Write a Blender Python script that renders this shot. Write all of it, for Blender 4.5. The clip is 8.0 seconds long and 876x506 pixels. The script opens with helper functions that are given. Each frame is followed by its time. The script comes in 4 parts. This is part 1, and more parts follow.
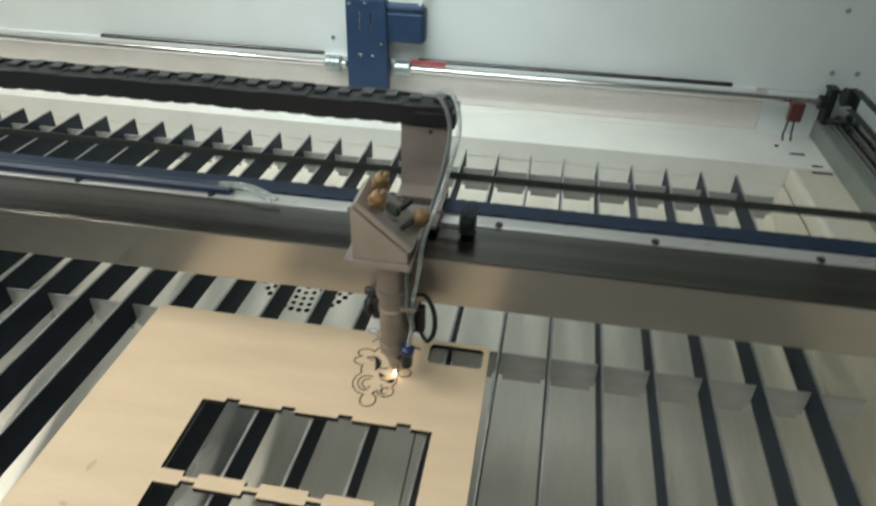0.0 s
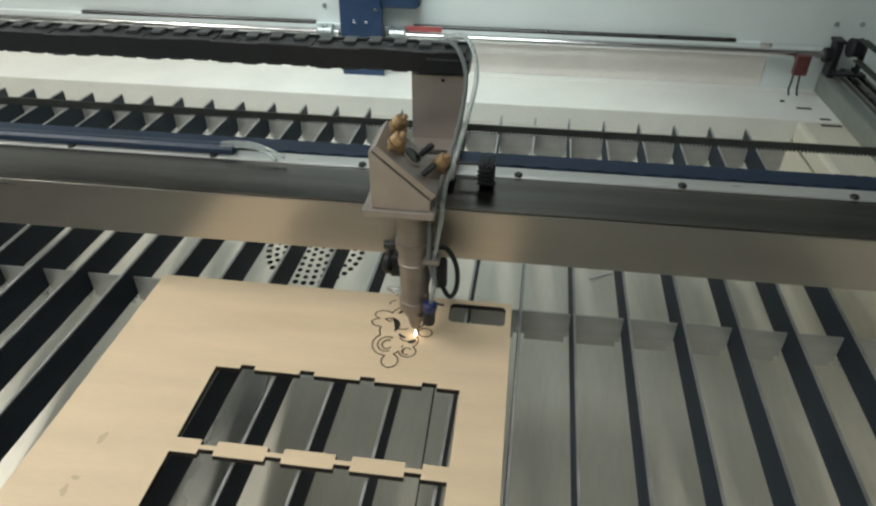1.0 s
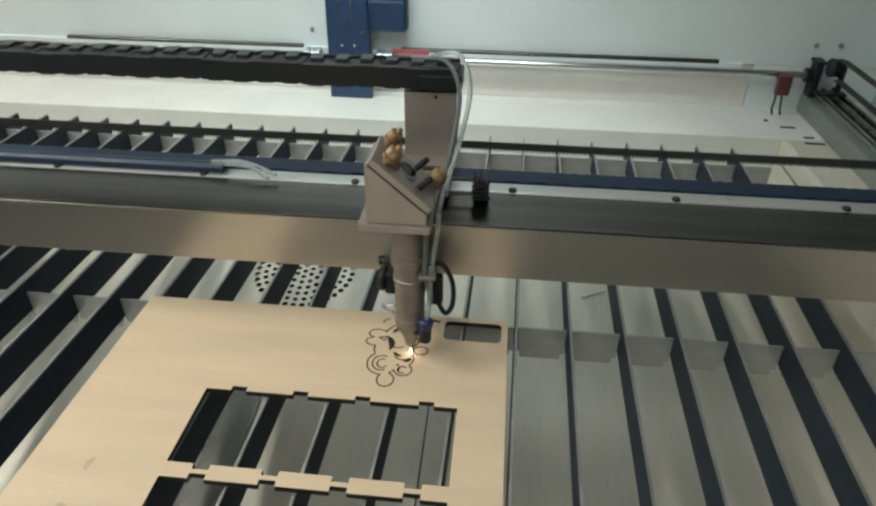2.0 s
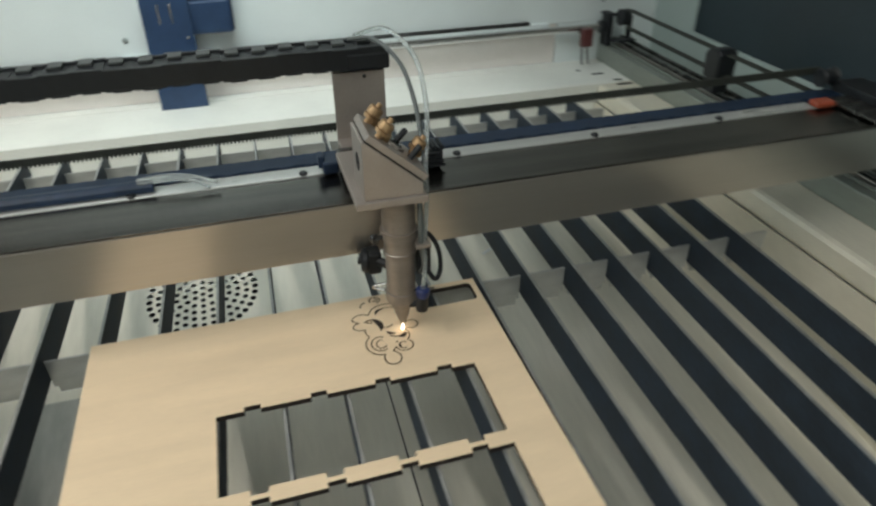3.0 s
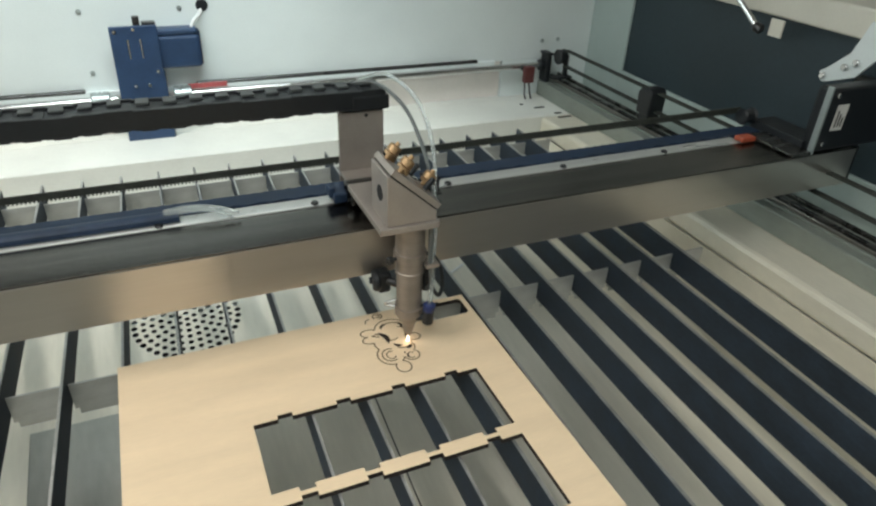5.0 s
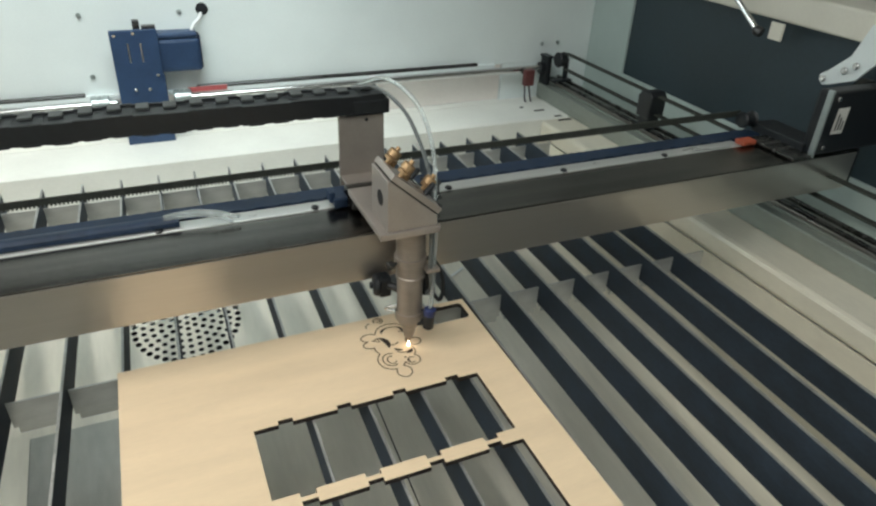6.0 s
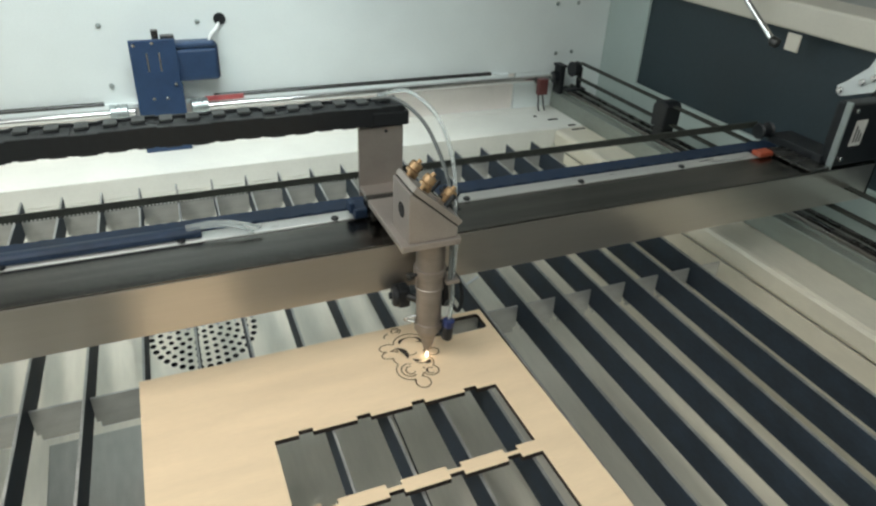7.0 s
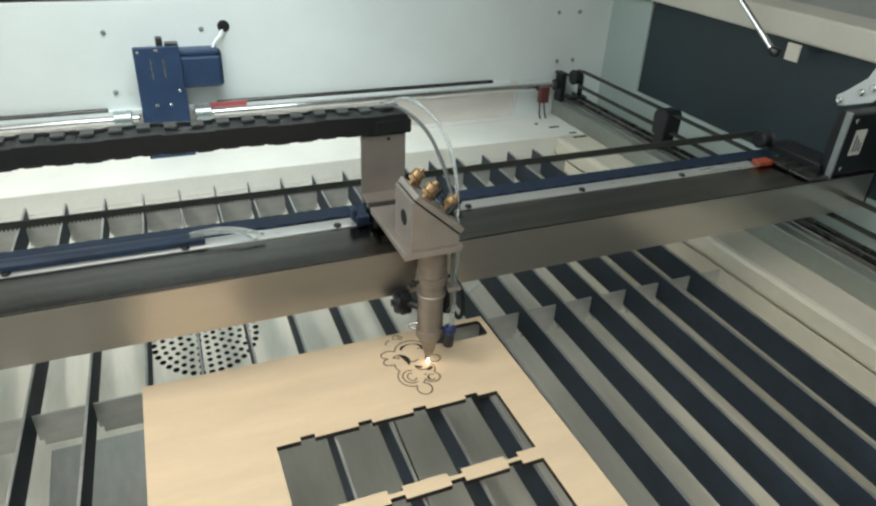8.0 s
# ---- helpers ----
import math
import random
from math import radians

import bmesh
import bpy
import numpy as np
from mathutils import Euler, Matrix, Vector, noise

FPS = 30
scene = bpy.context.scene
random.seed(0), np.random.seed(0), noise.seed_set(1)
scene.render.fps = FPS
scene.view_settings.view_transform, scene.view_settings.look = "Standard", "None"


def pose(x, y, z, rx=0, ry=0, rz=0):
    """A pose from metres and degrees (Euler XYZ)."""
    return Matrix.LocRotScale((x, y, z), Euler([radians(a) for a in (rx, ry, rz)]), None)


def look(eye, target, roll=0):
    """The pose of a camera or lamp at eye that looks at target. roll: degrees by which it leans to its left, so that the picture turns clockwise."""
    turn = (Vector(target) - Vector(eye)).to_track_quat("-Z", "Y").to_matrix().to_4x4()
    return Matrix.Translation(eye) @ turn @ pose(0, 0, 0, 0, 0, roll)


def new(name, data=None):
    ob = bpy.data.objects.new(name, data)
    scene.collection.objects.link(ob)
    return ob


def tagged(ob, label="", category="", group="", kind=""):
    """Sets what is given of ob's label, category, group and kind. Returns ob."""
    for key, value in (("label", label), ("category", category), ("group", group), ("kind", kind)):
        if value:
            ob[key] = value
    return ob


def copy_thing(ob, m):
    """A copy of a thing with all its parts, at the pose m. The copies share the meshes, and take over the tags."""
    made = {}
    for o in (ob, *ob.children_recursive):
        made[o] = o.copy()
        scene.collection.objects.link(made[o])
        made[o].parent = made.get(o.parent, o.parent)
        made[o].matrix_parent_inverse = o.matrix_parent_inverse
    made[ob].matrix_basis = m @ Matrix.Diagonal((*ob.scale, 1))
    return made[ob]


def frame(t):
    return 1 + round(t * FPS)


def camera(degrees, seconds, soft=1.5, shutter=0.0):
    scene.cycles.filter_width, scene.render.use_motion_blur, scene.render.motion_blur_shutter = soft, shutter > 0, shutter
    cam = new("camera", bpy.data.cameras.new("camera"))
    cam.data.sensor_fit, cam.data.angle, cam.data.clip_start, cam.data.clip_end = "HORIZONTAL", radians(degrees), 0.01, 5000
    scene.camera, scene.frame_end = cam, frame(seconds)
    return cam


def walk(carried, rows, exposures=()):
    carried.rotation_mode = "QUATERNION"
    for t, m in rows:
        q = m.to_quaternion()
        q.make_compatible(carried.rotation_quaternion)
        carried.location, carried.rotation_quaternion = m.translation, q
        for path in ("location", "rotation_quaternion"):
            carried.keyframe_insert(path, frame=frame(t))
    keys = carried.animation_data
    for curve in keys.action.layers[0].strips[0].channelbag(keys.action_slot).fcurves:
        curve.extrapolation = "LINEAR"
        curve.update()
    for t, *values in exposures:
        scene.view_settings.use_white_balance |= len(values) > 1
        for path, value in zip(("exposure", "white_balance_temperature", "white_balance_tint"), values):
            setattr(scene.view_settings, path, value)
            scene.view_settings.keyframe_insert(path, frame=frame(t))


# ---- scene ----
cam = camera(66.4, 8.0, soft=2.35, shutter=0.5)
PATH = [
    (0, (0.321, -0.431, 0.393), (0.074, 1.197, -0.741), 1.6),
    (0.2, (0.313, -0.437, 0.373), (0.06, 1.194, -0.757), 0.7),
    (0.5, (0.304, -0.433, 0.364), (0.076, 1.176, -0.802), 0.2),
    (1, (0.296, -0.431, 0.356), (0.091, 1.185, -0.803), 0.3),
    (2.3, (0.28, -0.432, 0.341), (0.164, 1.244, -0.744), 0.6),
    (2.5, (0.266, -0.431, 0.335), (0.281, 1.24, -0.763), 0.9),
    (2.7, (0.226, -0.429, 0.329), (0.377, 1.227, -0.782), 2.4),
    (3, (0.143, -0.441, 0.334), (0.614, 1.163, -0.763), -0.4),
    (3.2, (0.103, -0.456, 0.344), (0.663, 1.109, -0.768), 0.7),
    (3.5, (0.071, -0.466, 0.35), (0.714, 1.099, -0.718), 2.4),
    (4, (0.058, -0.466, 0.355), (0.753, 1.077, -0.71), 3.2),
    (4.5, (0.059, -0.471, 0.362), (0.772, 1.081, -0.679), 2.9),
    (6, (0.06, -0.469, 0.367), (0.776, 1.089, -0.662), 2.7),
    (6.5, (0.056, -0.466, 0.366), (0.77, 1.098, -0.655), 2.8),
    (7, (0.051, -0.465, 0.372), (0.749, 1.11, -0.644), 2.6),
    (7.5, (0.051, -0.467, 0.373), (0.752, 1.115, -0.63), 2.7),
    (8, (0.049, -0.467, 0.375), (0.748, 1.117, -0.626), 2.8),
]
walk(cam, [(t, look(eye, target, roll)) for t, eye, target, roll in PATH],
     exposures=[(0.0, -0.02), (0.6, -0.12), (3.0, -0.12), (4.5, 0.11), (6.0, 0.15), (8.0, 0.23)])

# ---------------------------------------------------------------- world and light
world = bpy.data.worlds.new("workshop_air")
scene.world = world
world.use_nodes = True
world.node_tree.nodes["Background"].inputs[0].default_value = (0.72, 0.82, 0.9, 1)
world.node_tree.nodes["Background"].inputs[1].default_value = 0.10


def area_lamp(name, eye, target, sx, sy, power, color):
    data = bpy.data.lights.new(name, "AREA")
    data.shape, data.size, data.size_y, data.energy, data.color = "RECTANGLE", sx, sy, power, color
    ob = new(name, data)
    ob.matrix_world = look(eye, target)
    return ob


# unseen lamps: assumed work light under the lid, added window daylight, added ceiling lights
assumed_work_lamp = area_lamp("assumed_work_lamp", (0.10, 0.22, 0.685), (0.14, 0.62, 0.0), 0.54, 0.16, 1.50, (0.86, 1.0, 1.0))
assumed_work_lamp.data.spread = radians(94)
area_lamp("added_window_daylight", (-2.42, 1.20, 1.075), (0.0, 1.20, 1.075), 1.76, 1.10, 20, (0.78, 0.95, 1.0))
# first row is added room fill; second follows the slant of the slat shadows
FILL_AND_KEY_LIGHTS = ((-0.35, -1.30, 0.95, 0.50, 7.6, (0.92, 1.0, 0.985)), (-1.10, -0.35, 0.05, 0.45, 17.0, (1.0, 0.96, 0.86)))
for x, y, hx, hy, power, tint in FILL_AND_KEY_LIGHTS:
    unseen_ceiling_lamp = area_lamp("unseen_ceiling_lamp", (x, y, 1.60), (x, y, 0.0), 2 * hx, 2 * hy, power, tint)
    unseen_ceiling_lamp.data.spread = radians(120)
# the small flash where the beam burns the wood
spark = bpy.data.lights.new("burn_flash", "POINT")
spark.energy, spark.color, spark.shadow_soft_size = 0.0011, (1.0, 0.72, 0.42), 0.002
new("burn_flash", spark).location = (0.230, -0.049, 0.006)


# ---------------------------------------------------------------- materials
def mat(name, color, rough=0.5, metal=0.0, var=0.12, scale=30.0, bump=0.05, fine=260.0, stretch=(1, 1, 1), rvar=0.1, stain=None, coat=0.0, wave=0.0):
    m = bpy.data.materials.new(name)
    m.use_nodes = True
    nt = m.node_tree
    n, l = nt.nodes, nt.links
    b = n["Principled BSDF"]
    co = n.new("ShaderNodeTexCoord")
    mp = n.new("ShaderNodeMapping")
    mp.inputs["Scale"].default_value = stretch
    l.new(co.outputs["Object"], mp.inputs["Vector"])
    big, small = n.new("ShaderNodeTexNoise"), n.new("ShaderNodeTexNoise")
    big.inputs["Scale"].default_value, small.inputs["Scale"].default_value = scale, fine
    big.inputs["Detail"].default_value, small.inputs["Detail"].default_value = 4, 3
    l.new(mp.outputs[0], big.inputs["Vector"])
    l.new(mp.outputs[0], small.inputs["Vector"])
    ramp = n.new("ShaderNodeMapRange")
    ramp.inputs["From Min"].default_value, ramp.inputs["From Max"].default_value = 0.3, 0.7
    l.new(big.outputs[0], ramp.inputs["Value"])
    mix = n.new("ShaderNodeMix")
    mix.data_type = "RGBA"
    lo = stain or tuple(c * (1 - var) for c in color)
    mix.inputs["A"].default_value = (*lo, 1)
    mix.inputs["B"].default_value = (*(min(1, c * (1 + var * 0.6)) for c in color), 1)
    l.new(ramp.outputs[0], mix.inputs["Factor"])
    mix2 = n.new("ShaderNodeMix")
    mix2.data_type, mix2.blend_type = "RGBA", "MULTIPLY"
    mix2.inputs["Factor"].default_value = min(1.0, var * 1.5)
    l.new(mix.outputs["Result"], mix2.inputs["A"])
    l.new(small.outputs[0], mix2.inputs["B"])
    l.new(mix2.outputs["Result"], b.inputs["Base Color"])
    rr = n.new("ShaderNodeMapRange")
    rr.inputs["To Min"].default_value, rr.inputs["To Max"].default_value = max(0.03, rough - rvar), min(1, rough + rvar)
    l.new(big.outputs[0], rr.inputs["Value"])
    l.new(rr.outputs[0], b.inputs["Roughness"])
    b.inputs["Metallic"].default_value = metal
    b.inputs["Coat Weight"].default_value = coat
    if wave:
        wv = n.new("ShaderNodeBump")
        wv.inputs["Strength"].default_value, wv.inputs["Distance"].default_value = 1.0, wave
        l.new(big.outputs[0], wv.inputs["Height"])
        l.new(wv.outputs[0], b.inputs["Normal"])
    if bump:
        bp = n.new("ShaderNodeBump")
        bp.inputs["Strength"].default_value, bp.inputs["Distance"].default_value = bump, 0.001
        l.new(small.outputs[0], bp.inputs["Height"])
        if wave:
            l.new(wv.outputs[0], bp.inputs["Normal"])
        l.new(bp.outputs[0], b.inputs["Normal"])
    return m


def glow(name, color, power):
    m = bpy.data.materials.new(name)
    m.use_nodes = True
    b = m.node_tree.nodes["Principled BSDF"]
    b.inputs["Base Color"].default_value = (*color, 1)
    b.inputs["Emission Color"].default_value = (*color, 1)
    b.inputs["Emission Strength"].default_value = power
    return m


def clear(name, color, rough=0.08):
    m = bpy.data.materials.new(name)
    m.use_nodes = True
    b = m.node_tree.nodes["Principled BSDF"]
    b.inputs["Base Color"].default_value = (*color, 1)
    b.inputs["Roughness"].default_value = rough
    b.inputs["Transmission Weight"].default_value = 0.75
    b.inputs["IOR"].default_value = 1.4
    return m


PAINT = mat("white_paint", (0.77, 0.83, 0.83), 0.42, 0, 0.05, 9, 0.04, 420)
LEDGE = mat("white_ledge_paint", (0.82, 0.83, 0.78), 0.45, 0, 0.06, 14, 0.05, 300)
PINK = mat("pale_inner_panel", (0.86, 0.81, 0.77), 0.5, 0, 0.06, 16, 0.03, 300)
TRAY = mat("brushed_tray", (0.85, 0.82, 0.72), 0.35, 0.34, 0.10, 11, 0.012, 90, (2.2, 0.4, 1), 0.07, wave=0.0007)
SEAM = mat("dull_steel_sheet", (0.50, 0.51, 0.48), 0.30, 0.65, 0.22, 7, 0.02, 80, (1.5, 0.5, 1), 0.12)
RIB = mat("rib_aluminium", (0.55, 0.56, 0.54), 0.42, 0.50, 0.12, 24, 0.05, 200, (1, 1, 5))
SLAT = mat("slat_dark_steel", (0.026, 0.042, 0.064), 0.68, 0.0, 0.35, 26, 0.10, 190, (1, 1, 2), 0.12)
SLATEDGE = mat("slat_worn_edge", (0.58, 0.58, 0.57), 0.4, 0.7, 0.25, 60, 0.10, 300)
PLY = mat("birch_plywood", (0.83, 0.65, 0.445), 0.62, 0, 0.065, 11, 0.06, 140, (0.8, 5, 5))
BURNT = mat("burnt_edge", (0.035, 0.024, 0.017), 0.8, 0, 0.4, 150, 0.2, 500)
SCORCH = mat("scorched_line", (0.10, 0.058, 0.030), 0.8, 0, 0.4, 150, 0.1, 500)
PLYSIDE = mat("plywood_edge", (0.36, 0.25, 0.15), 0.7, 0, 0.3, 120, 0.1, 500)
ALU = mat("beam_aluminium", (0.56, 0.53, 0.49), 0.29, 0.92, 0.06, 12, 0.015, 160, (0.15, 3, 3), 0.05)
DARKALU = mat("dark_anodised", (0.16, 0.158, 0.15), 0.27, 0.9, 0.25, 14, 0.06, 260, (0.3, 5, 3))
# plain aluminium coloured dark for the dark surroundings it mirrors
COVERALU = mat("cover_aluminium_darkened", (0.20, 0.188, 0.176), 0.24, 1.0, 0.30, 18, 0.03, 160, (0.15, 5, 3), 0.10)
RAILSTEEL = mat("polished_rail", (0.68, 0.70, 0.69), 0.30, 0.6, 0.08, 30, 0.02, 260, (0.3, 3, 3), 0.08)
BLUE = mat("blue_paint", (0.032, 0.068, 0.148), 0.38, 0.1, 0.18, 40, 0.06, 300)
BLUEDARK = mat("navy_cover", (0.017, 0.038, 0.082), 0.45, 0.1, 0.25, 40, 0.08, 300)
BLACK = mat("black_plastic", (0.011, 0.014, 0.018), 0.45, 0, 0.3, 70, 0.08, 400)
CHAINTOP = mat("chain_grey_plastic", (0.078, 0.088, 0.088), 0.5, 0, 0.25, 80, 0.08, 400)
RUBBER = mat("black_rubber", (0.044, 0.050, 0.042), 0.65, 0, 0.3, 120, 0.08, 500)
FOCUS = mat("focus_tube_steel", (0.35, 0.305, 0.27), 0.46, 0.6, 0.12, 40, 0.04, 420, (1, 1, 4))
HEAD = mat("head_silver", (0.43, 0.385, 0.35), 0.36, 0.55, 0.09, 45, 0.04, 420)
CHROME = mat("bright_steel", (0.74, 0.74, 0.74), 0.18, 1.0, 0.06, 60, 0.02, 300)
STEELDARK = mat("dark_steel_rod", (0.10, 0.10, 0.10), 0.3, 0.8, 0.2, 60, 0.03, 300)
BRASS = mat("brass", (0.50, 0.335, 0.185), 0.46, 0.7, 0.2, 120, 0.08, 500)
COUPLING = mat("coupling_aluminium", (0.48, 0.54, 0.54), 0.35, 0.8, 0.1, 90, 0.04, 400)
TUBE = clear("clear_tube", (0.80, 0.86, 0.86), 0.12)
GREYTUBE = mat("grey_tube", (0.13, 0.145, 0.145), 0.3, 0, 0.1, 60, 0.02, 300)
WHITECABLE = mat("white_cable", (0.78, 0.80, 0.80), 0.35, 0, 0.08, 60, 0.02, 300)
REDREFLECTION = mat("painted_red_reflection", (0.58, 0.13, 0.13), 0.4, 0, 0.2, 90, 0.05, 400)
RED = mat("red_plastic", (0.13, 0.036, 0.036), 0.4, 0, 0.2, 90, 0.05, 400)
ORANGE = mat("orange_plastic", (0.42, 0.085, 0.04), 0.4, 0, 0.15, 90, 0.05, 400)
BLUEFIT = mat("blue_fitting", (0.016, 0.032, 0.13), 0.35, 0, 0.15, 90, 0.05, 400)
# darkness of the side compartment put into a sheet's colour
OPENINGSHADE = mat("opening_shade_dark", (0.030, 0.052, 0.066), 0.5, 0, 0.18, 5, 0.03, 200)
PAPER = mat("paper_label", (0.62, 0.62, 0.60), 0.6, 0, 0.06, 80, 0.02, 300)
INK = mat("label_ink", (0.05, 0.05, 0.05), 0.6, 0, 0.1, 80, 0.0, 300)
MIRROR = mat("mirror_glass", (0.10, 0.11, 0.10), 0.1, 0.9, 0.05, 90, 0.0, 300)
# white wall paint darkened to grey-green for light falling off to the right
DIMMEDPAINT = mat("white_paint_dimmed", (0.46, 0.55, 0.53), 0.45, 0, 0.07, 8, 0.04, 380)
LEDGEMETAL = mat("beige_zinc_sheet", (0.78, 0.735, 0.62), 0.38, 0.20, 0.10, 6, 0.03, 120, (2.5, 0.5, 1), 0.10)
RAILGREY = mat("rail_grey_green", (0.33, 0.36, 0.325), 0.42, 0.45, 0.12, 10, 0.04, 160, (2, 0.5, 1), 0.1)
SMUDGE = mat("wood_smudge", (0.70, 0.545, 0.36), 0.65, 0, 0.12, 60, 0.05, 260)
CREAM = mat("cream_rim_paint", (0.74, 0.71, 0.62), 0.45, 0, 0.06, 12, 0.04, 300)
ROOM = mat("workshop_wall", (0.58, 0.57, 0.52), 0.8, 0, 0.1, 2, 0.05, 60)
CEILINGPAINT = mat("dim_ceiling_paint", (0.26, 0.26, 0.24), 0.85, 0, 0.1, 2, 0.05, 60)
CONCRETE = mat("concrete_floor", (0.22, 0.22, 0.21), 0.7, 0, 0.2, 3, 0.1, 50)
# near-black for the shade inside holes and gaps, and for the tray joint
CAVITYSHADE = mat("cavity_shade_black", (0.010, 0.010, 0.011), 0.8, 0, 0.2, 40, 0.0, 200)
SPARK = glow("burn_glow", (1.0, 0.90, 0.74), 6.0)
# glow for the sheet added behind the unseen window
SKYGLOW = glow("added_daylight_glow", (0.88, 0.96, 1.0), 1.2)
# glowing face for the added lamps, out of view
TUBELIGHT = glow("unseen_lamp_glow", (1.0, 1.0, 0.97), 1.5)


# ---------------------------------------------------------------- mesh helpers
def box(bm, x0, x1, y0, y1, z0, z1, bevel=0.0, mi=0):
    vs = [bm.verts.new((x, y, z)) for z in (z0, z1) for y in (y0, y1) for x in (x0, x1)]
    fs = [bm.faces.new([vs[i] for i in q]) for q in ((0, 2, 3, 1), (4, 5, 7, 6), (0, 1, 5, 4), (2, 6, 7, 3), (0, 4, 6, 2), (1, 3, 7, 5))]
    for f in fs:
        f.material_index = mi
    if bevel:
        es = list({e for f in fs for e in f.edges})
        bmesh.ops.bevel(bm, geom=es, offset=bevel, segments=2, profile=0.5, affect="EDGES")
    return bm


def ring_verts(bm, c, u, v, r, seg):
    return [bm.verts.new(c + r * (math.cos(2 * math.pi * i / seg) * u + math.sin(2 * math.pi * i / seg) * v)) for i in range(seg)]


def lathe(bm, base, axis, profile, seg=24, mi=0):
    """Turned shape: profile rows of (distance along the axis, radius)."""
    base, axis = Vector(base), Vector(axis).normalized()
    u = axis.orthogonal().normalized()
    v = axis.cross(u)
    rows = [ring_verts(bm, base + axis * d, u, v, max(r, 1e-5), seg) for d, r in profile]
    for a, b in zip(rows, rows[1:]):
        for i in range(seg):
            f = bm.faces.new((a[i], a[(i + 1) % seg], b[(i + 1) % seg], b[i]))
            f.smooth, f.material_index = True, mi
    steps = [Vector((d1 - d0, r1 - r0)) for (d0, r0), (d1, r1) in zip(profile, profile[1:])]
    for k, row in enumerate(rows):
        turn = 3.0 if k in (0, len(rows) - 1) else steps[k - 1].angle(steps[k], 0.0)
        if turn > 0.5:
            for i in range(seg):
                bm.edges.get((row[i], row[(i + 1) % seg])).smooth = False
    bm.faces.new(rows[0][::-1]).material_index = mi
    bm.faces.new(rows[-1]).material_index = mi
    return bm


def rod(bm, a, b, r, seg=16):
    a, b = Vector(a), Vector(b)
    e = min(r * 0.25, (b - a).length * 0.2)
    return lathe(bm, a, b - a, [(0, r - e), (e, r), ((b - a).length - e, r), ((b - a).length, r - e)], seg)


def smooth_path(pts, steps=8):
    pts = [Vector(p) for p in pts]
    q = [2 * pts[0] - pts[1], *pts, 2 * pts[-1] - pts[-2]]
    out = []
    for i in range(1, len(q) - 2):
        for s in range(steps):
            t = s / steps
            a, b, c, d = q[i - 1:i + 3]
            out.append(0.5 * ((2 * b) + (c - a) * t + (2 * a - 5 * b + 4 * c - d) * t * t + (3 * b - a - 3 * c + d) * t ** 3))
    return out + [pts[-1]]


def hose(bm, pts, r, seg=10, steps=8):
    path = smooth_path(pts, steps)
    rows = []
    up = Vector((0.31, 0.77, 0.55)).normalized()
    for i, p in enumerate(path):
        d = (path[min(i + 1, len(path) - 1)] - path[max(i - 1, 0)]).normalized()
        u = (up - d * up.dot(d)).normalized()
        rows.append(ring_verts(bm, p, u, d.cross(u), r, seg))
        up = u
    for a, b in zip(rows, rows[1:]):
        for i in range(seg):
            bm.faces.new((a[i], a[(i + 1) % seg], b[(i + 1) % seg], b[i])).smooth = True
    bm.faces.new(rows[0][::-1])
    bm.faces.new(rows[-1])
    return bm


def prism(bm, outline, axis, lo, hi, bevel=0.0):
    """A flat outline (2D points) pushed from lo to hi along one axis."""
    def at(p, d):
        return {"x": (d, p[0], p[1]), "y": (p[0], d, p[1]), "z": (p[0], p[1], d)}[axis]
    a = [bm.verts.new(at(p, lo)) for p in outline]
    b = [bm.verts.new(at(p, hi)) for p in outline]
    fs = [bm.faces.new(a), bm.faces.new(b[::-1])]
    for i in range(len(a)):
        j = (i + 1) % len(a)
        fs.append(bm.faces.new((a[i], b[i], b[j], a[j])))
    bmesh.ops.recalc_face_normals(bm, faces=fs)
    if bevel:
        bmesh.ops.bevel(bm, geom=list({e for f in fs for e in f.edges}), offset=bevel, segments=2, profile=0.5, affect="EDGES")
    return bm


def sheet_with_holes(outline, holes, z0, z1, side_index=1):
    """A sheet between z0 and z1 with real openings; its cut sides take the second material."""
    bm = bmesh.new()
    loops = []
    for loop in (outline, *holes):
        vs = [bm.verts.new((x, y, z1)) for x, y in loop]
        loops.append(vs)
        for i in range(len(vs)):
            bm.edges.new((vs[i], vs[(i + 1) % len(vs)]))
    bmesh.ops.triangle_fill(bm, use_beauty=True, use_dissolve=False, edges=bm.edges[:])
    top = bm.faces[:]
    for f in top:
        if f.normal.z < 0:
            f.normal_flip()
    low = {v: bm.verts.new((v.co.x, v.co.y, z0)) for vs in loops for v in vs}
    for f in top:
        bm.faces.new([low[v] for v in reversed(f.verts[:])])
    for k, vs in enumerate(loops):
        for i in range(len(vs)):
            a, b = vs[i], vs[(i + 1) % len(vs)]
            f = bm.faces.new((a, b, low[b], low[a]))
            f.material_index = side_index if k else side_index + 1
    bmesh.ops.recalc_face_normals(bm, faces=bm.faces[:])
    return bm


def root_of(ob):
    while ob.parent:
        ob = ob.parent
    return ob


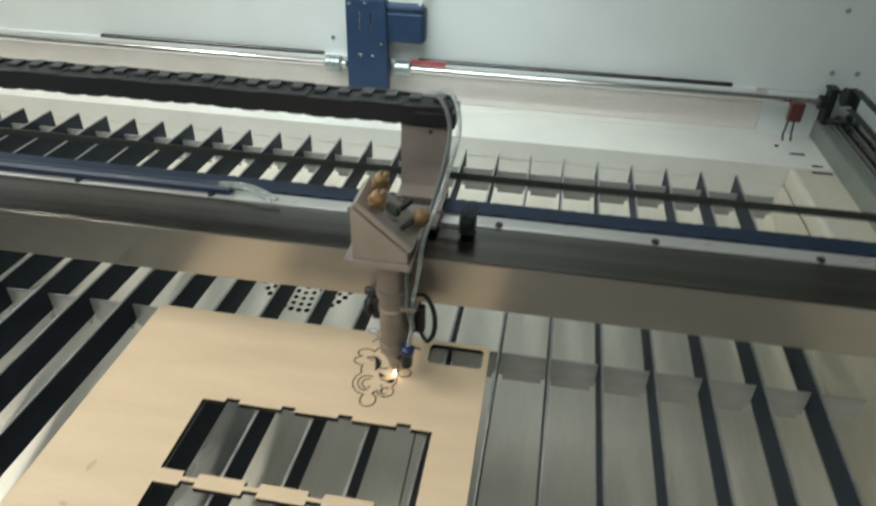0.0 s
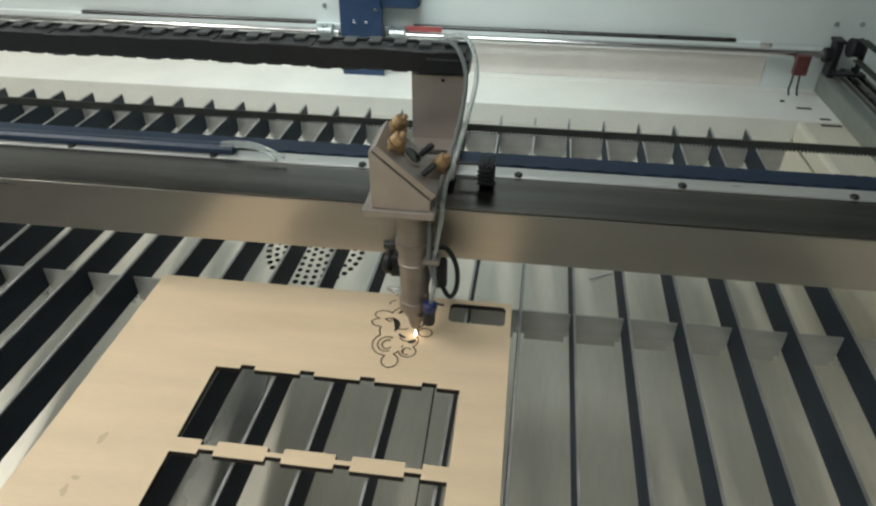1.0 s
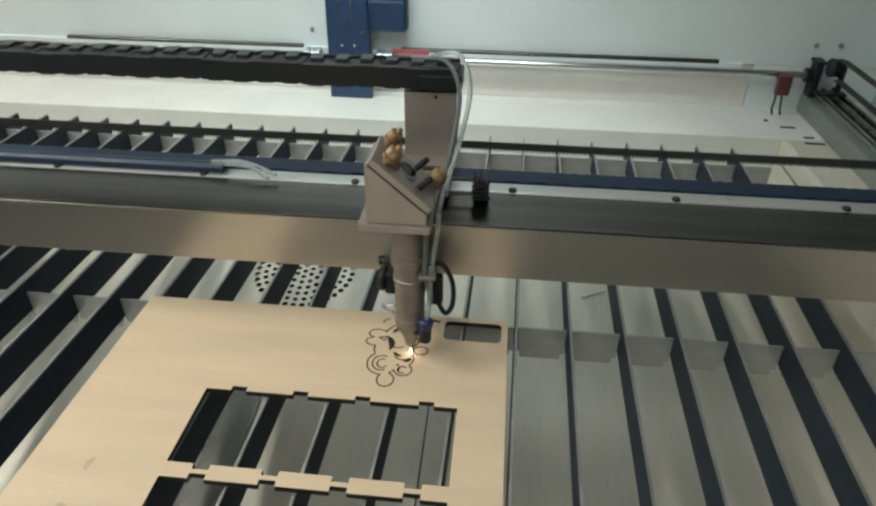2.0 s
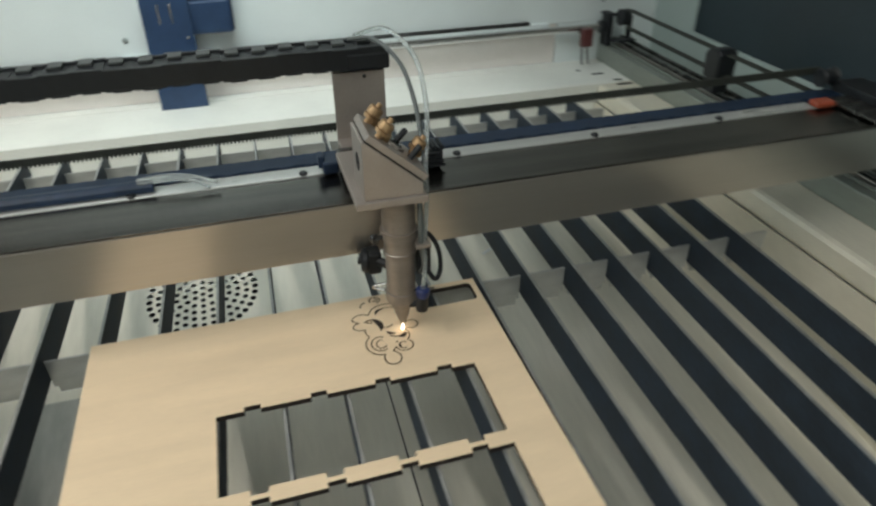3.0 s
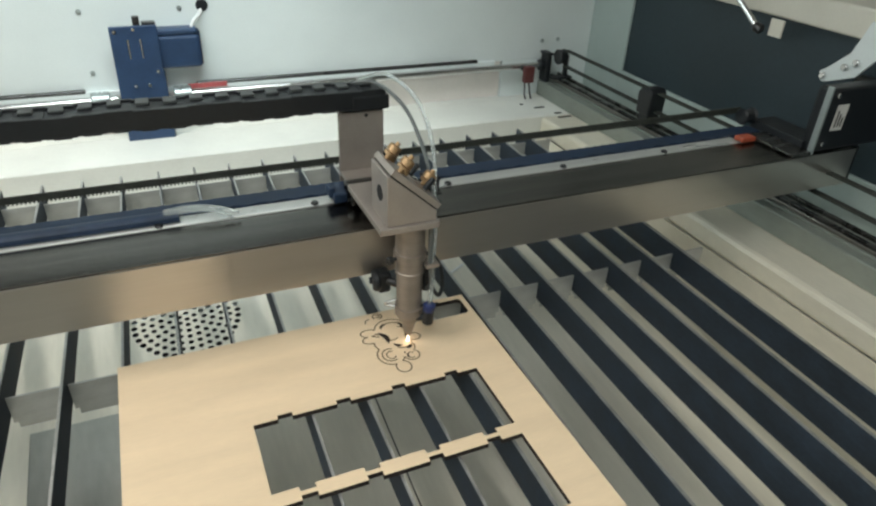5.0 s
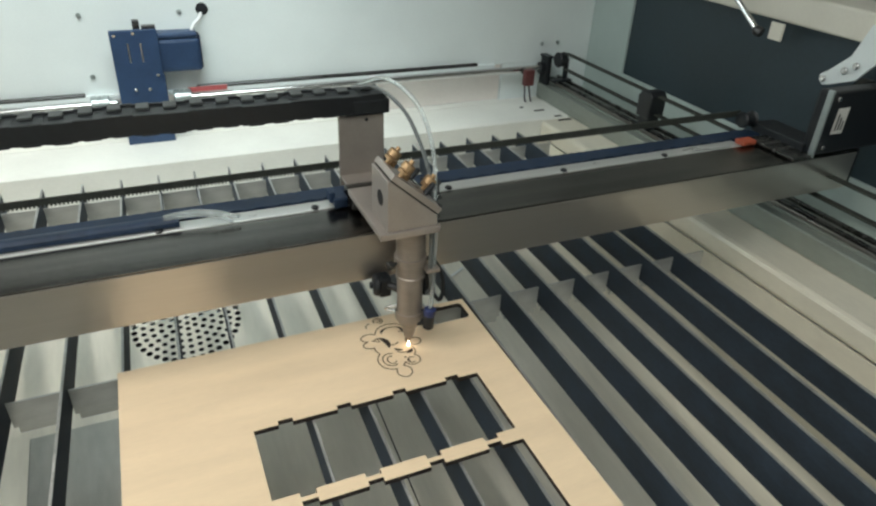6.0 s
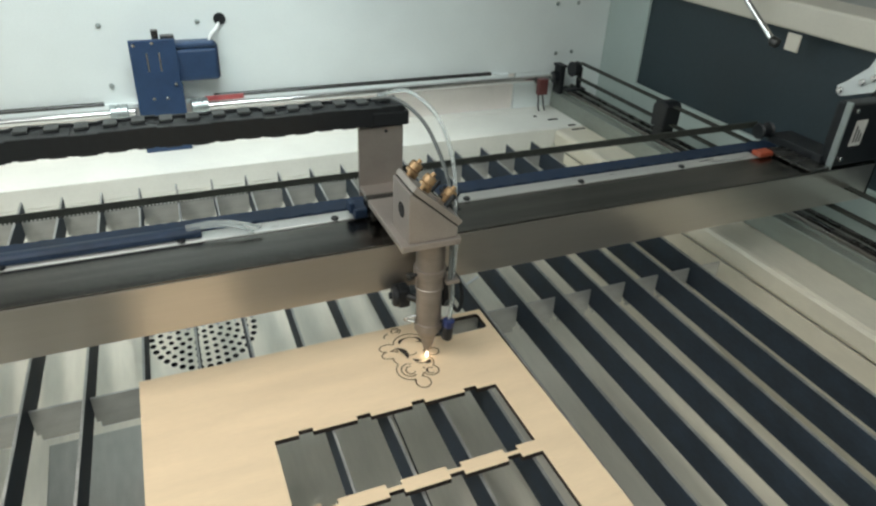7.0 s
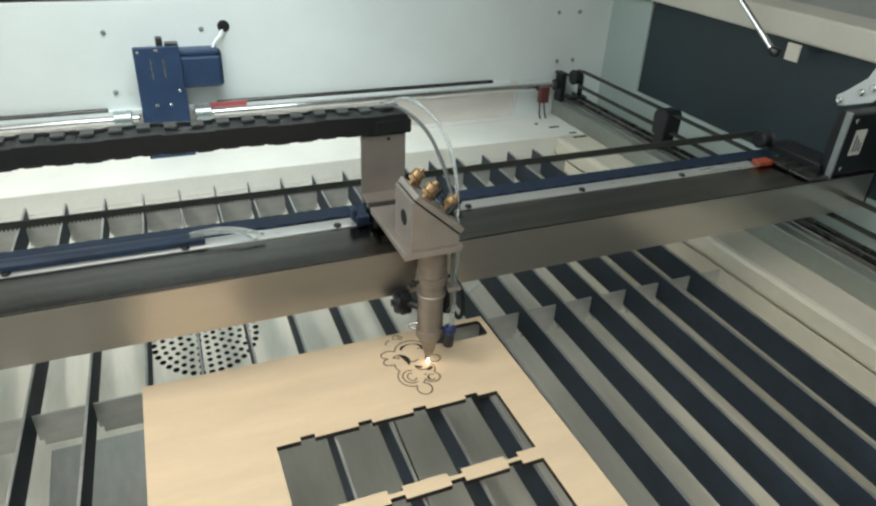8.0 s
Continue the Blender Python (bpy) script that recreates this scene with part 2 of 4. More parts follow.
def link_mesh(name, bm, mats, shift):
    bmesh.ops.translate(bm, verts=bm.verts[:], vec=-shift)
    me = bpy.data.meshes.new(name)
    bm.to_mesh(me)
    bm.free()
    for m in (mats if isinstance(mats, (list, tuple)) else (mats,)):
        me.materials.append(m)
    return new(name, me)


def part(name, bm, mats, parent, label=""):
    """One mesh under a thing or under a part; the bmesh is in world places."""
    ob = link_mesh(name, bm, mats, root_of(parent).location)
    ob.parent = parent
    return tagged(ob, label)


def thing(name, at, label, category, group="", kind=""):
    ob = new(name)
    ob.location = at
    ob.empty_display_size = 0.02
    return tagged(ob, label, category, group, kind)


def solid(name, bm, mats, label, category, group="", kind="", at=(0, 0, 0)):
    ob = link_mesh(name, bm, mats, Vector(at))
    ob.location = at
    return tagged(ob, label, category, group, kind)


def B(*a, **k):
    return box(bmesh.new(), *a, **k)


# ---------------------------------------------------------------- plan (metres)
LEDGE_Z, TRAY_Z, TRAY_RISE = -0.018, -0.130, 0.14
SLAT_TOP, SLAT_X, PITCH, SLANT = -0.0045, 0.5750, 0.0440, 0.020
BED_L, BED_R, BED_F, BED_B = -0.72, 0.668, -0.50, 0.462
WALL_B, WALL_R, WALL_L, WALL_F = 0.582, 0.828, -0.86, -0.66
RIM_Z = 0.203

# ---------------------------------------------------------------- the workshop round the machine
RX0, RX1, RY0, RY1 = -2.4, 1.6, -2.0, 2.3
solid("room_floor", B(RX0, RX1, RY0, RY1, -0.95, -0.90), CONCRETE, "grey concrete workshop floor", "floor", kind="structure")
solid("room_ceiling", B(RX0, RX1, RY0, RY1, 1.70, 1.75), CEILINGPAINT, "plain grey workshop ceiling", "ceiling", kind="structure")
solid("room_wall_back", B(RX0, RX1, RY1, RY1 + 0.1, -0.90, 1.70), ROOM, "plain grey workshop wall", "wall", kind="structure")
solid("room_wall_front", B(RX0, RX1, RY0 - 0.1, RY0, -0.90, 1.70), ROOM, "plain grey workshop wall", "wall", kind="structure")
bm = bmesh.new()
for y0, y1, z0, z1 in ((RY0, 0.30, -0.90, 1.70), (2.10, RY1, -0.90, 1.70), (0.30, 2.10, -0.90, 0.50), (0.30, 2.10, 1.65, 1.70)):
    box(bm, RX0 - 0.1, RX0, y0, y1, z0, z1)
solid("room_wall_left", bm, ROOM, "plain grey workshop wall", "wall", kind="structure")
solid("room_wall_right", B(RX1, RX1 + 0.1, RY0, RY1, -0.90, 1.70), ROOM, "plain grey workshop wall", "wall", kind="structure")
# window added out of view to give bright glare from the left
window = thing("unseen_window", (RX0, 1.20, 0.50), "unseen window frame added round the daylight lamp", "window", kind="structure")
for y0, y1, z0, z1 in ((0.30, 0.34, 0.50, 1.65), (2.06, 2.10, 0.50, 1.65), (0.341, 2.059, 0.50, 0.54), (0.341, 2.059, 1.61, 1.65)):
    part("unseen_window_frame", B(RX0 - 0.07, RX0 - 0.03, y0, y1, z0, z1, 0.003), PAINT, window)
solid("backdrop", B(RX0 - 0.50, RX0 - 0.48, -0.3, 2.7, 0.0, 2.1), SKYGLOW, "glowing sheet added outside the unseen window", "sky", kind="structure")
# panels added round the two ceiling lamps, out of view
for x, y, v, w, power, tint in FILL_AND_KEY_LIGHTS:
    lamp = thing("unseen_ceiling_light", (x, y, 1.70), "unseen ceiling panel added round a lamp, switched on", "lamp", "ceiling lights")
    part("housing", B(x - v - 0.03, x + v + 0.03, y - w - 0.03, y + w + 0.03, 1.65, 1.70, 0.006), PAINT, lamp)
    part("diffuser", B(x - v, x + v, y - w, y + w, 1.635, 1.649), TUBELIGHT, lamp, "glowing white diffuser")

# ---------------------------------------------------------------- machine cabinet: setting
# bed tray with the round perforated outlet
PERF = (0.057, 0.234)
perf_holes = []
for ring in range(0, 7):
    r = 0.0098 * ring
    count = 1 if ring == 0 else 6 * ring
    for i in range(count):
        a = 2 * math.pi * (i + 0.5 * (ring % 2)) / count
        cx, cy = PERF[0] + r * math.cos(a), PERF[1] + r * math.sin(a)
        hr = 0.0036 if ring == 6 else 0.0031
        perf_holes.append([(cx + hr * math.cos(2 * math.pi * k / 10), cy + hr * math.sin(2 * math.pi * k / 10)) for k in range(10)])


def sloped(bm):
    """Lets a piece of the tray rise towards the back."""
    for v in bm.verts:
        v.co.z += TRAY_RISE * (v.co.y - PERF[1])
    return bm


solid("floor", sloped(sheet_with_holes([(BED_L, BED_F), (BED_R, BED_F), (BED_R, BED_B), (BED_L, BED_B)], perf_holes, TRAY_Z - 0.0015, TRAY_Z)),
      [TRAY, CAVITYSHADE, RIB], "brushed metal bed tray with a round perforated outlet", "tray", kind="structure")
# unseen black block added so the outlet holes look shaded inside
solid("floor_shade_block", B(PERF[0] - 0.08, PERF[0] + 0.08, PERF[1] - 0.08, PERF[1] + 0.08, TRAY_Z - 0.09, TRAY_Z - 0.05), CAVITYSHADE, "near-black block giving the shade below the tray holes", "duct", kind="structure")
# shallow joined sheets of the tray in front
solid("tray_seam", sloped(B(-0.104, 0.060, -0.42, 0.113, TRAY_Z + 0.0004, TRAY_Z + 0.0030, 0.0011)), SEAM, "folded metal sheet lying in the bed tray", "sheet", kind="structure")

solid("tray_joint", sloped(B(0.2320, 0.2334, BED_F + 0.002, 0.10, TRAY_Z - 0.0004, TRAY_Z + 0.0004)), CAVITYSHADE, "thin dark joint between tray sheets", "joint", kind="structure")
# scrap in the tray; its bright reflection is put in as white colour
bm = B(-0.0165, 0.0165, -0.0020, 0.0020, 0, 0.0012, 0.0004)
offcut = solid("glint_offcut", bm, WHITECABLE, "thin offcut in the bed tray, white for a light reflection", "offcut")
offcut.matrix_world = pose(0.409, 0.226, TRAY_Z + 0.0002, 0, 0, 30)

# ledges round the bed
solid("ledge_back", B(WALL_L, WALL_R, BED_B, 0.5595, LEDGE_Z - 0.03, LEDGE_Z, 0.0015), LEDGE, "white painted ledge behind the cutting bed", "ledge", kind="structure")
solid("ledge_back_strip", B(WALL_L, WALL_R, 0.5608, WALL_B, LEDGE_Z - 0.03, LEDGE_Z, 0.0015), LEDGE, "white painted rear strip of the ledge", "ledge", kind="structure")
solid("ledge_right", B(BED_R, WALL_R, BED_F, BED_B - 0.001, LEDGE_Z - 0.03, LEDGE_Z, 0.006), LEDGEMETAL, "beige zinc ledge beside the cutting bed", "ledge", kind="structure")
# upright sides of the bed well
solid("bed_wall_right", B(BED_R, BED_R + 0.002, BED_F, BED_B, TRAY_Z - 0.11, LEDGE_Z - 0.0302), LEDGEMETAL, "beige zinc side sheet of the bed well", "sheet", kind="structure")
solid("bed_wall_left", B(BED_L - 0.002, BED_L, BED_F, BED_B, TRAY_Z - 0.11, LEDGE_Z - 0.0302), LEDGEMETAL, "beige zinc side sheet of the bed well", "sheet", kind="structure")
solid("bed_wall_back", B(BED_L - 0.002, BED_R + 0.002, BED_B + 0.0002, BED_B + 0.002, TRAY_Z - 0.11, LEDGE_Z - 0.0302), LEDGE, "pale painted rear sheet of the bed well", "sheet", kind="structure")
solid("bed_wall_front", B(BED_L - 0.002, BED_R + 0.002, BED_F - 0.002, BED_F - 0.0002, TRAY_Z - 0.11, LEDGE_Z - 0.0302), LEDGE, "pale painted front sheet of the bed well", "sheet", kind="structure")
solid("ledge_left", B(WALL_L, BED_L, BED_F, BED_B - 0.001, LEDGE_Z - 0.03, LEDGE_Z, 0.0015), LEDGE, "white painted ledge beside the cutting bed", "ledge", kind="structure")
solid("ledge_front", B(WALL_L, WALL_R, WALL_F, BED_F - 0.001, LEDGE_Z - 0.03, LEDGE_Z, 0.0015), LEDGE, "white painted front ledge", "ledge", kind="structure")

# back wall: upper sheet, recessed pale band under it
solid("wall_back_band", B(WALL_L, 0.648, WALL_B, WALL_B + 0.02, LEDGE_Z, 0.046), PINK, "pale recessed band at the foot of the wall", "panel", kind="structure")
solid("wall_back", B(WALL_L, WALL_R, WALL_B - 0.006, WALL_B + 0.02, 0.047, 0.199, 0.001), PAINT, "white painted steel back wall of the machine", "wall", kind="structure")
solid("wall_back_end", B(0.649, WALL_R, WALL_B - 0.0055, WALL_B + 0.02, LEDGE_Z, 0.0465), PAINT, "white painted steel back wall of the machine", "wall", kind="structure")
solid("trim_back_lip", B(WALL_L, 0.63, WALL_B - 0.014, WALL_B - 0.0062, 0.043, 0.050, 0.001), PAINT, "folded white lip along the back wall", "trim", kind="structure")

# right wall; a dark sheet stands for the shaded opening into the side compartment
WY0, WY1, WZ0, WZ1 = -0.40, 0.470, 0.046, 0.198
# right wall pieces carry the weaker light in their paint colour
solid("wall_right_back", B(WALL_R, WALL_R + 0.02, WY1, WALL_B + 0.02, LEDGE_Z, RIM_Z, 0.001), DIMMEDPAINT, "white painted steel side wall", "wall", kind="structure")
solid("wall_right_sill", B(WALL_R, WALL_R + 0.02, WALL_F, WY1, LEDGE_Z, WZ0, 0.001), DIMMEDPAINT, "white steel side wall below the opening, colour dimmed", "wall", kind="structure")
solid("wall_right_front", B(WALL_R, WALL_R + 0.02, WALL_F, WY0, WZ0, RIM_Z, 0.001), DIMMEDPAINT, "white painted steel side wall", "wall", kind="structure")
bm = bmesh.new()
r = 0.016
out = [(WY0, WZ0), (WY1, WZ0)] + [(WY1 - r + r * math.cos(a), WZ1 - r + r * math.sin(a)) for a in [math.pi / 2 * k / 6 for k in range(7)]] + [(WY0, WZ1)]
prism(bm, out, "x", WALL_R + 0.004, WALL_R + 0.012)
solid("opening_sheet_right", bm, OPENINGSHADE, "dark sheet painted for the shaded opening in the side wall", "panel", kind="structure")
solid("rim_right", B(WALL_R - 0.012, WALL_R + 0.06, WALL_F, WALL_B + 0.02, WZ1 + 0.001, RIM_Z + 0.03, 0.003), CREAM, "cream painted rim above the side wall", "rim", kind="structure")
solid("wall_left", B(WALL_L - 0.02, WALL_L, WALL_F, WALL_B + 0.02, LEDGE_Z, RIM_Z + 0.012, 0.001), PAINT, "white painted steel side wall", "wall", kind="structure")
solid("wall_front", B(WALL_L, WALL_R, WALL_F - 0.02, WALL_F, LEDGE_Z, 0.09, 0.001), PAINT, "white painted steel front wall of the machine", "wall", kind="structure")
bm = B(WALL_L - 0.03, WALL_R + 0.07, WALL_F - 0.03, WALL_B + 0.05, -0.90, -0.30, 0.01)
for x0, x1, y0, y1 in ((WALL_L - 0.03, WALL_L - 0.02, WALL_F - 0.03, WALL_B + 0.05), (WALL_R + 0.06, WALL_R + 0.07, WALL_F - 0.03, WALL_B + 0.05), (WALL_L - 0.019, WALL_R + 0.059, WALL_F - 0.03, WALL_F - 0.021), (WALL_L - 0.019, WALL_R + 0.059, WALL_B + 0.03, WALL_B + 0.05)):
    box(bm, x0, x1, y0, y1, -0.31, -0.03)
solid("machine_base", bm, PAINT, "white painted machine cabinet under the bed", "cabinet", kind="structure")

# open lid leaning back above the wall
lid = thing("machine_lid", (0, WALL_B + 0.03, 0.235), "white machine lid standing open above the back wall", "lid")
bm = bmesh.new()
box(bm, WALL_L, WALL_R, WALL_B + 0.004, WALL_B + 0.03, 0.207, 0.86, 0.004)
part("lid_panel", bm, PAINT, lid)
part("hinge_strip", B(WALL_L, WALL_R, WALL_B - 0.004, WALL_B + 0.003, 0.2005, 0.206, 0.001), STEELDARK, lid, "dark hinge line")

# unseen fixture, assumed here to brighten the back wall and ledge
work = thing("assumed_work_light", (0.10, WALL_B, 0.70), "unseen work light, assumed on arms from the lid", "lamp")
part("housing", B(-0.20, 0.40, 0.13, 0.31, 0.703, 0.725, 0.004), PAINT, work)
part("diffuser", B(-0.18, 0.38, 0.14, 0.30, 0.694, 0.702), TUBELIGHT, work, "glowing white diffuser")
for x in (-0.09, 0.29):
    part("arm", B(x - 0.012, x + 0.012, 0.31, WALL_B + 0.004, 0.706, 0.714, 0.001), STEELDARK, work, "dark steel arm")

# ---------------------------------------------------------------- slats and ribs of the bed
SLAT_Y0, SLAT_Y1, SLAT_H, SLAT_T = -0.49, 0.392, 0.0304, 0.0011
slat = thing("bed_slat", (SLAT_X, 0, SLAT_TOP - SLAT_H), "dark upright metal slat with a worn bright top edge", "bed slat", "cutting bed slats")
bm = bmesh.new()
prism(bm, [(SLAT_Y0, SLAT_TOP - SLAT_H), (SLAT_Y1 - 0.002, SLAT_TOP - SLAT_H), (SLAT_Y1, SLAT_TOP - SLAT_H + 0.006), (SLAT_Y1, SLAT_TOP - 0.0016), (SLAT_Y0, SLAT_TOP - 0.0016)], "x", SLAT_X - SLAT_T, SLAT_X + SLAT_T)
part("blade", bm, SLAT, slat)
part("top_edge", B(SLAT_X - SLAT_T * 0.8, SLAT_X + SLAT_T * 0.8, SLAT_Y0, SLAT_Y1, SLAT_TOP - 0.0015, SLAT_TOP), SLATEDGE, slat, "worn bright top edge")
slat.matrix_world = pose(SLAT_X, 0, SLAT_TOP - SLAT_H, 0, 0, -math.degrees(SLANT))
for k in range(1, 30):
    copy_thing(slat, pose(SLAT_X - PITCH * k, 0, SLAT_TOP - SLAT_H, 0, 0, -math.degrees(SLANT)))


def rib_piece():
    """The stretch of a cross rib between two slats, notched at its lower corners."""
    bm = bmesh.new()
    a, b, top, low = 0.0016, PITCH - 0.0016, -0.0155, -0.047
    prism(bm, [(a, top), (b, top), (b, low + 0.006), (b - 0.0032, low + 0.006), (b - 0.0032, low), (a + 0.0032, low), (a + 0.0032, low + 0.006), (a, low + 0.006)], "y", -0.0009, 0.0009, 0.0002)
    return bm


for y in (0.013, 0.360, -0.345):
    rib = thing("cross_rib", (0, y, -0.047), "grey aluminium cross rib notched between the bed slats", "cross rib", "cross ribs of the cutting bed")
    first = None
    for k in range(-1, 29):
        x = SLAT_X - PITCH * (k + 1) + SLANT * y
        if first is None:
            bm = rib_piece()
            bmesh.ops.translate(bm, verts=bm.verts[:], vec=(0, y, 0))
            first = part("rib_piece", bm, RIB, rib)
        else:
            o = new("rib_piece", first.data)
            o.parent = rib
            first_at = o
        (first if k == -1 else first_at).location.x = x

# ---------------------------------------------------------------- plywood sheet
TABS, TAB_W, TAB_D = (0.1125, 0.1575, 0.2025, 0.248), 0.0108, 0.0040


def tray_hole(x0, x1, y0, y1):
    """A rectangle whose long edges carry small square tabs."""
    pts = [(x0, y1)]
    for c in TABS:
        pts += [(c - TAB_W / 2, y1), (c - TAB_W / 2, y1 + TAB_D), (c + TAB_W / 2, y1 + TAB_D), (c + TAB_W / 2, y1)]
    pts += [(x1, y1), (x1, y0)]
    for c in reversed(TABS):
        pts += [(c + TAB_W / 2, y0), (c + TAB_W / 2, y0 - TAB_D), (c - TAB_W / 2, y0 - TAB_D), (c - TAB_W / 2, y0)]
    return pts + [(x0, y0)]


def round_rect(x0, x1, y0, y1, r, seg=5):
    pts = []
    for cx, cy, a0 in ((x1 - r, y1 - r, 0), (x0 + r, y1 - r, 90), (x0 + r, y0 + r, 180), (x1 - r, y0 + r, 270)):
        pts += [(cx + r * math.cos(radians(a0 + 90 * k / seg)), cy + r * math.sin(radians(a0 + 90 * k / seg))) for k in range(seg + 1)]
    return pts


ply_holes = [tray_hole(0.089, 0.270, -0.1655, -0.100), tray_hole(0.089, 0.270, -0.2430, -0.1770), round_rect(0.253, 0.2985, -0.0275, -0.0045, 0.004)]
ply = thing("plywood_sheet", (0.15, -0.2, 0), "pale birch plywood sheet with cut-out openings on the slats", "plywood sheet")
part("board", sheet_with_holes([(0, -0.46), (0.3035, -0.46), (0.3035, 0.001), (0, 0.001)], ply_holes, SLAT_TOP + 0.0002, 0.0), [PLY, BURNT, PLYSIDE], ply)


for cx, cy, rx, ry in ((0.041, -0.204, 0.0030, 0.0016), (0.039, -0.213, 0.0022, 0.0042), (0.041, -0.173, 0.0026, 0.0046)):
    bm = bmesh.new()
    ring = [bm.verts.new((cx + rx * (1 + 0.25 * math.sin(3 * a + cx * 900)) * math.cos(a), cy + ry * (1 + 0.25 * math.cos(2 * a + cy * 700)) * math.sin(a), 0.00025)) for a in [2 * math.pi * k / 22 for k in range(22)]]
    bm.faces.new(ring)
    part("smudge", bm, SMUDGE, ply, "faint brown smudge")


def flat_stroke(bm, pts, w, z=0.0004):
    """A thin burnt line of width w lying in the surface."""
    rows = []
    for i, p in enumerate(pts):
        a, b = pts[max(i - 1, 0)], pts[min(i + 1, len(pts) - 1)]
        d = Vector((b[0] - a[0], b[1] - a[1], 0))
        d = d.normalized() if d.length else Vector((1, 0, 0))
        s = Vector((-d.y, d.x, 0)) * (w / 2)
        c = Vector((p[0], p[1], z))
        rows.append((bm.verts.new(c - s), bm.verts.new(c + s)))
    for (a, b), (c, d) in zip(rows, rows[1:]):
        bm.faces.new((a, c, d, b))
    return bm


def arc(cx, cy, rx, ry, a0, a1, n=26):
    return [((cx + rx * math.cos(radians(a0 + (a1 - a0) * k / n))) / 1000, (cy + ry * math.sin(radians(a0 + (a1 - a0) * k / n))) / 1000) for k in range(n + 1)]


# the scrolled cloud: its outline is the outer edge of overlapping lobes, then inner scrolls (millimetres)
lobes = ((222, -27, 15, 14), (216, -44, 15, 12), (210, -60, 11.5, 12.5), (237, -43.5, 5.5, 4.8), (226.5, -66, 6.5, 6.2), (215, -77.5, 6.2, 7.0), (201, -26.5, 7.2, 5.0), (200, -36, 7.0, 4.8), (226, -54, 7, 8))
scrolls = ((209.5, -60, 7, 8, 60, 300), (210, -60.5, 3.8, 4.8, 60, 330), (226, -66, 3.5, 3.6, 40, 300), (222, -23, 9, 5, 10, 150), (228, -33, 6, 7, -70, 90), (224, -50, 6, 5, 200, 330), (218, -38, 6, 4, 200, 330), (216, -5.5, 4.2, 4, -80, 215), (216.3, -5.5, 1.8, 1.8, -160, 120), (209, -12, 6, 5, 100, 190))
emblem = thing("burnt_emblem", (0.217, -0.043, 0), "fine burnt scrollwork ornament drawn on the plywood", "engraving")
bm = bmesh.new()
for k, (cx, cy, rx, ry) in enumerate(lobes):
    run = []
    for p in arc(cx, cy, rx, ry, 0, 360, 90) + [None]:
        inside = p is None or any(j != k and ((p[0] * 1000 - o[0]) / o[2]) ** 2 + ((p[1] * 1000 - o[1]) / o[3]) ** 2 < 1 for j, o in enumerate(lobes))
        if not inside:
            run.append(p)
        elif run:
            if len(run) > 1:
                flat_stroke(bm, run, 0.0010)
            run = []
part("outline", bm, SCORCH, emblem)
bm = bmesh.new()
for row in scrolls:
    flat_stroke(bm, arc(*row), 0.0010)
part("scrollwork", bm, SCORCH, emblem)
bm = bmesh.new()
for cx, cy, rx, ry, a0, a1, w in ((201, -40, 13, 13, -25, 58, 5.0), (224, -25, 8, 7, -30, 60, 2.6), (219, -25, 6, 6, 80, 180, 2.6), (223, -46, 6, 5, 190, 275, 2.8), (226, -51, 5, 5, 255, 350, 3.4), (226, -66, 3, 3, 120, 230, 1.6)):
    pts = arc(cx, cy, rx, ry, a0, a1, 14)
    rows = []
    for i, p in enumerate(pts):
        c = Vector((cx / 1000, cy / 1000, 0.0005))
        q = Vector((p[0], p[1], 0.0005))
        d = (q - c).normalized() * (w / 2000 * math.sin(math.pi * (i + 0.4) / 14.8))
        rows.append((bm.verts.new(q - d), bm.verts.new(q + d)))
    for (a, b), (c, d) in zip(rows, rows[1:]):
        bm.faces.new((a, c, d, b))
part("filled_leaves", bm, BURNT, emblem)

# ---------------------------------------------------------------- gantry beam
GY = -0.018
beam = thing("gantry_beam", (0.0, GY, 0.055), "brushed aluminium gantry beam with a dark top", "gantry beam")
bm = bmesh.new()
box(bm, -0.80, 0.775, GY, GY + 0.040, 0.056, 0.0985, 0.0006)
part("front_profile", bm, ALU, beam)
bm = bmesh.new()
box(bm, -0.80, 0.775, GY + 0.0004, GY + 0.0515, 0.0986, 0.1004, 0.0004)
part("top_cover", bm, COVERALU, beam, "aluminium top cover, coloured dark for its reflection")
part("guide_rail", B(-0.80, 0.655, GY + 0.0520, GY + 0.068, 0.094, 0.1012, 0.0012), RAILSTEEL, beam, "bright polished guide rail")
bm = bmesh.new()
for i in range(11):
    x = -0.70 + 0.125 * i
    lathe(bm, (x, GY + 0.0552, 0.1008), (0, 0, 1), [(0, 0.0034), (0.0012, 0.0034), (0.0022, 0.0026)], 12)
part("cap_screws", bm, BLACK, beam, "small dark cap screws")
# navy tray strip behind the rail, with a scalloped edge
bm = bmesh.new()
n = 300
front, back = [], []
for i in range(n + 1):
    x = -0.80 + 1.50 * i / n
    front.append((x, GY + 0.0690 + 0.0012 * math.sin(x * 2 * math.pi / 0.021)))
    back.append((x, GY + 0.0885 + 0.0008 * math.sin(x * 2 * math.pi / 0.0105)))
